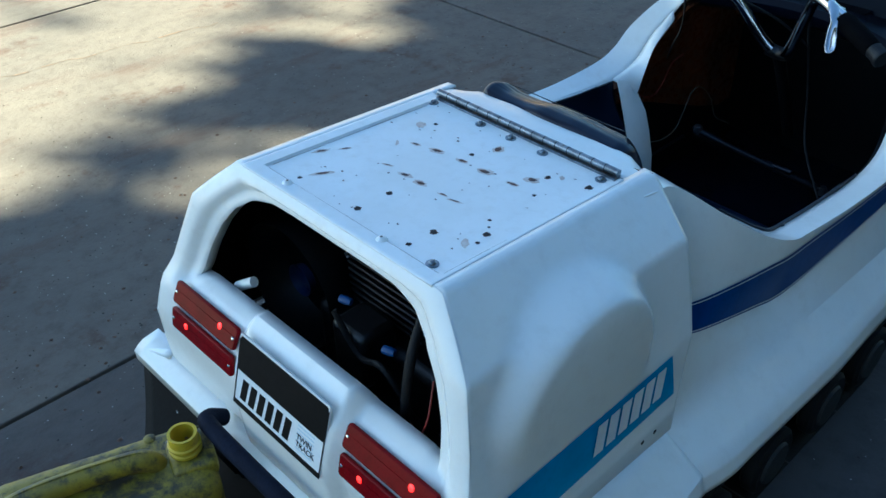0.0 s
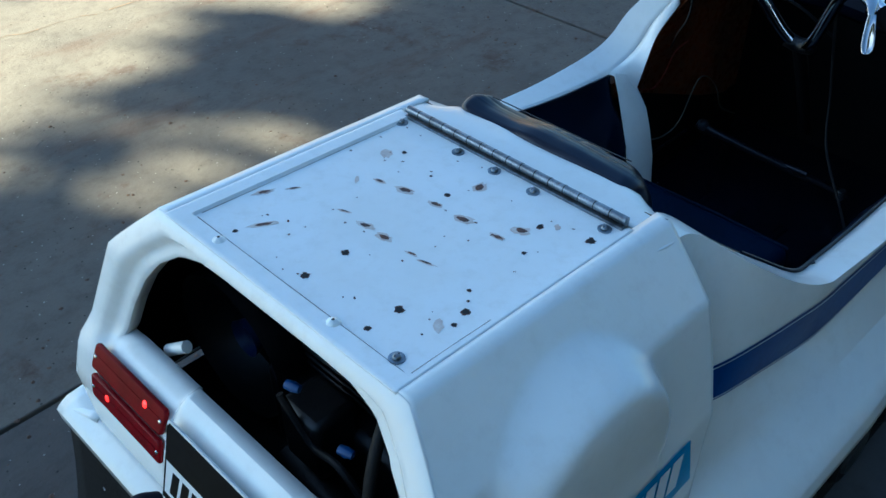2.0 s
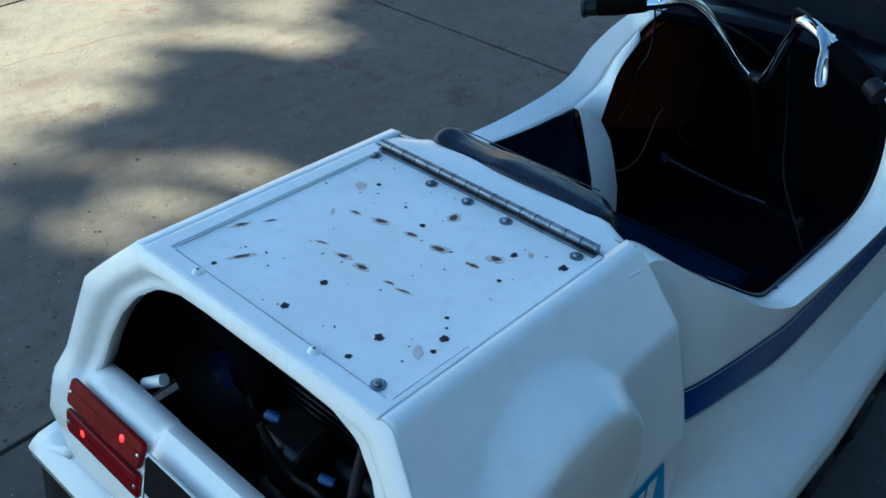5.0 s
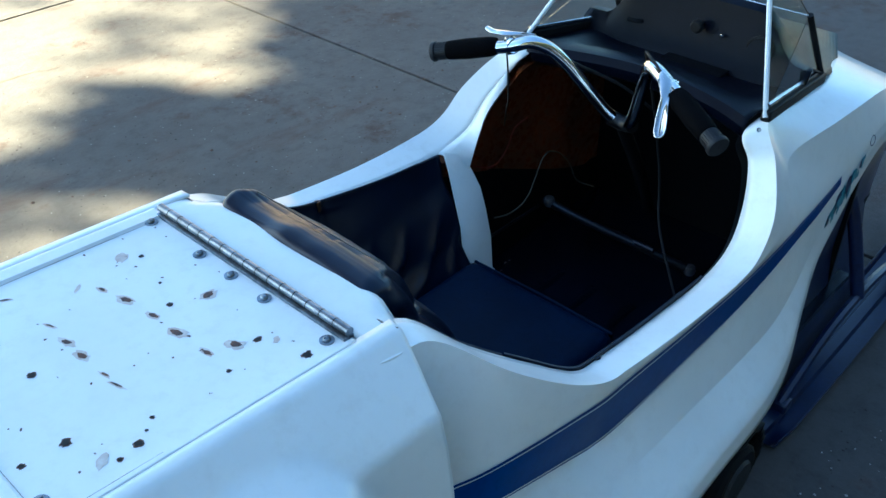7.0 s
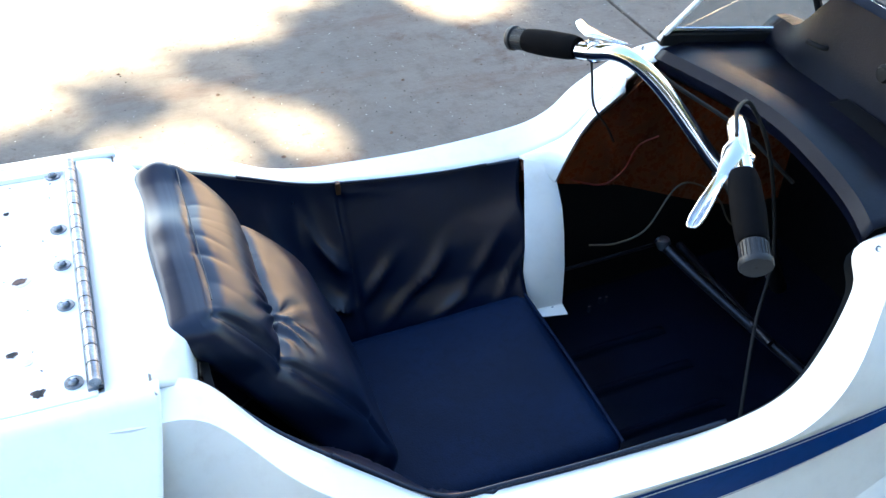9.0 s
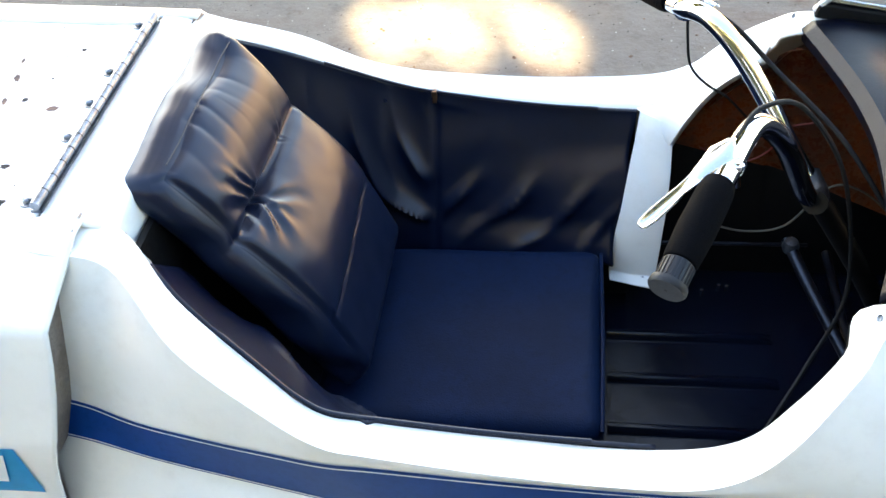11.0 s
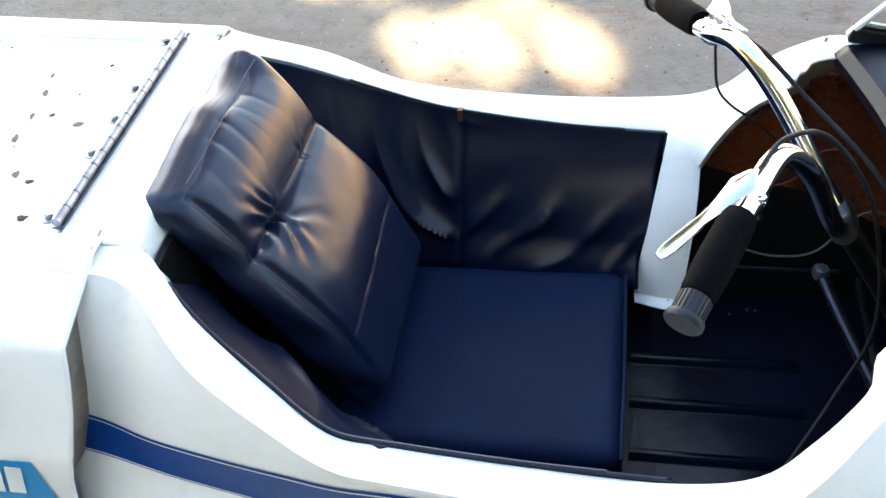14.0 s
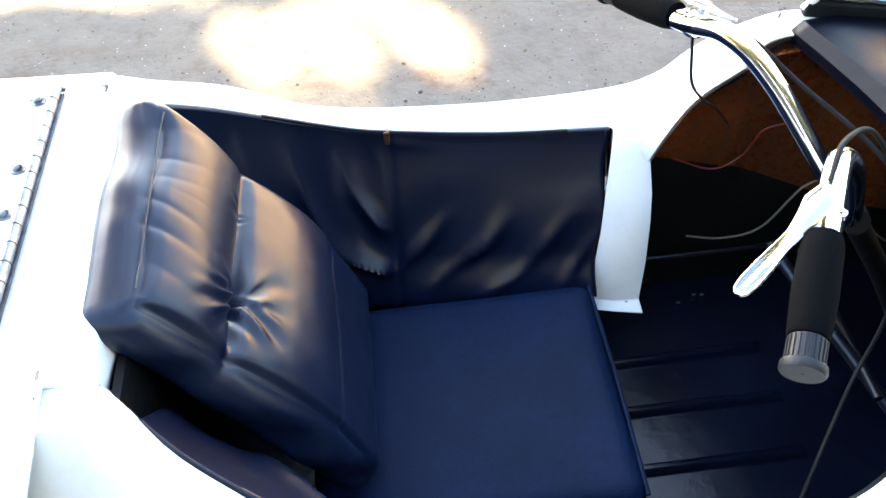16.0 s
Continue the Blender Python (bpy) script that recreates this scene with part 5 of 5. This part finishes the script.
part("trunk", tube([(0, 0, -.02), (.05, 0, 3.2), (-.05, .1, 7.5), (0, -.3, 11.8)], [.36, .28, .22, .1], 14, 6), BARK, tree, "rough grey-brown trunk")
for k in range(9):
    a = math.pi * (1 + k / 8)
    part("limb", tube([(0, 0, 7.4 + .3 * k), (1.6 * math.cos(a), 1.6 * math.sin(a), 9.4 + .25 * k), (4.2 * math.cos(a), 3.2 * math.sin(a) - 1, 11.4 + .5 * math.sin(a))], [.11, .07, .02], 8, 5), BARK, tree)


# ---- unseen wall, added to reflect warm sunlight onto the cushion ----
STUCCO = mat("sandy_stucco", (0.40, 0.31, 0.25), 0.9, vary=0.12, scale=2.0, bump=0.004, bump_scale=40)
wall = box(8.6, 8.85, 6.6, 20.0, -.03, 4.8)
tagged(part("bounce_wall", wall, STUCCO, None, "plain sandy wall, added unseen to reflect warm sunlight", 0, bevel=.01), category="wall", kind="structure")

# ---- hedge added behind the camera, blocks low sky from the near flank ----
hedge = thing("hedge", (0, -3.6, 0), "tall dense green hedge, added unseen to block low sky", "hedge")
part("sky_block", box(-7.5, 11.5, -.65, -.35, -.02, 4.1), BARK, hedge, "solid core that blocks the low sky", 0)
rnd = random.Random(17)
bm = bmesh.new()
for k in range(32000):
    x, z = rnd.uniform(-7.6, 11.6), 4.4 * rnd.random() ** .9
    y = -.30 + .22 * wave((x, 0, z), 1.1) + .12 * wave((x, 2, z), 3.0) + rnd.uniform(-.12, .06)
    if k % 3 == 0:   # the far side and the top
        y = -1.0 - y if k % 2 else rnd.uniform(-.8, -.2)
        z = z if k % 2 else 4.15 + .25 * wave((x, 5, 0), 1.3) + rnd.uniform(-.1, .1)
    e = Euler((rnd.uniform(-1, 1) + 1.2, rnd.uniform(-.8, .8), rnd.uniform(-.9, .9))).to_matrix()
    a, w = rnd.uniform(.06, .11), rnd.uniform(.04, .07)
    bm.faces.new([bm.verts.new(Vector((x, y, z)) + e @ Vector(q)) for q in ((-a, 0, 0), (0, -w, .012), (a, 0, 0), (0, w, .012))])
part("foliage", bm, LEAF, hedge, "small dark green leaves", 0)
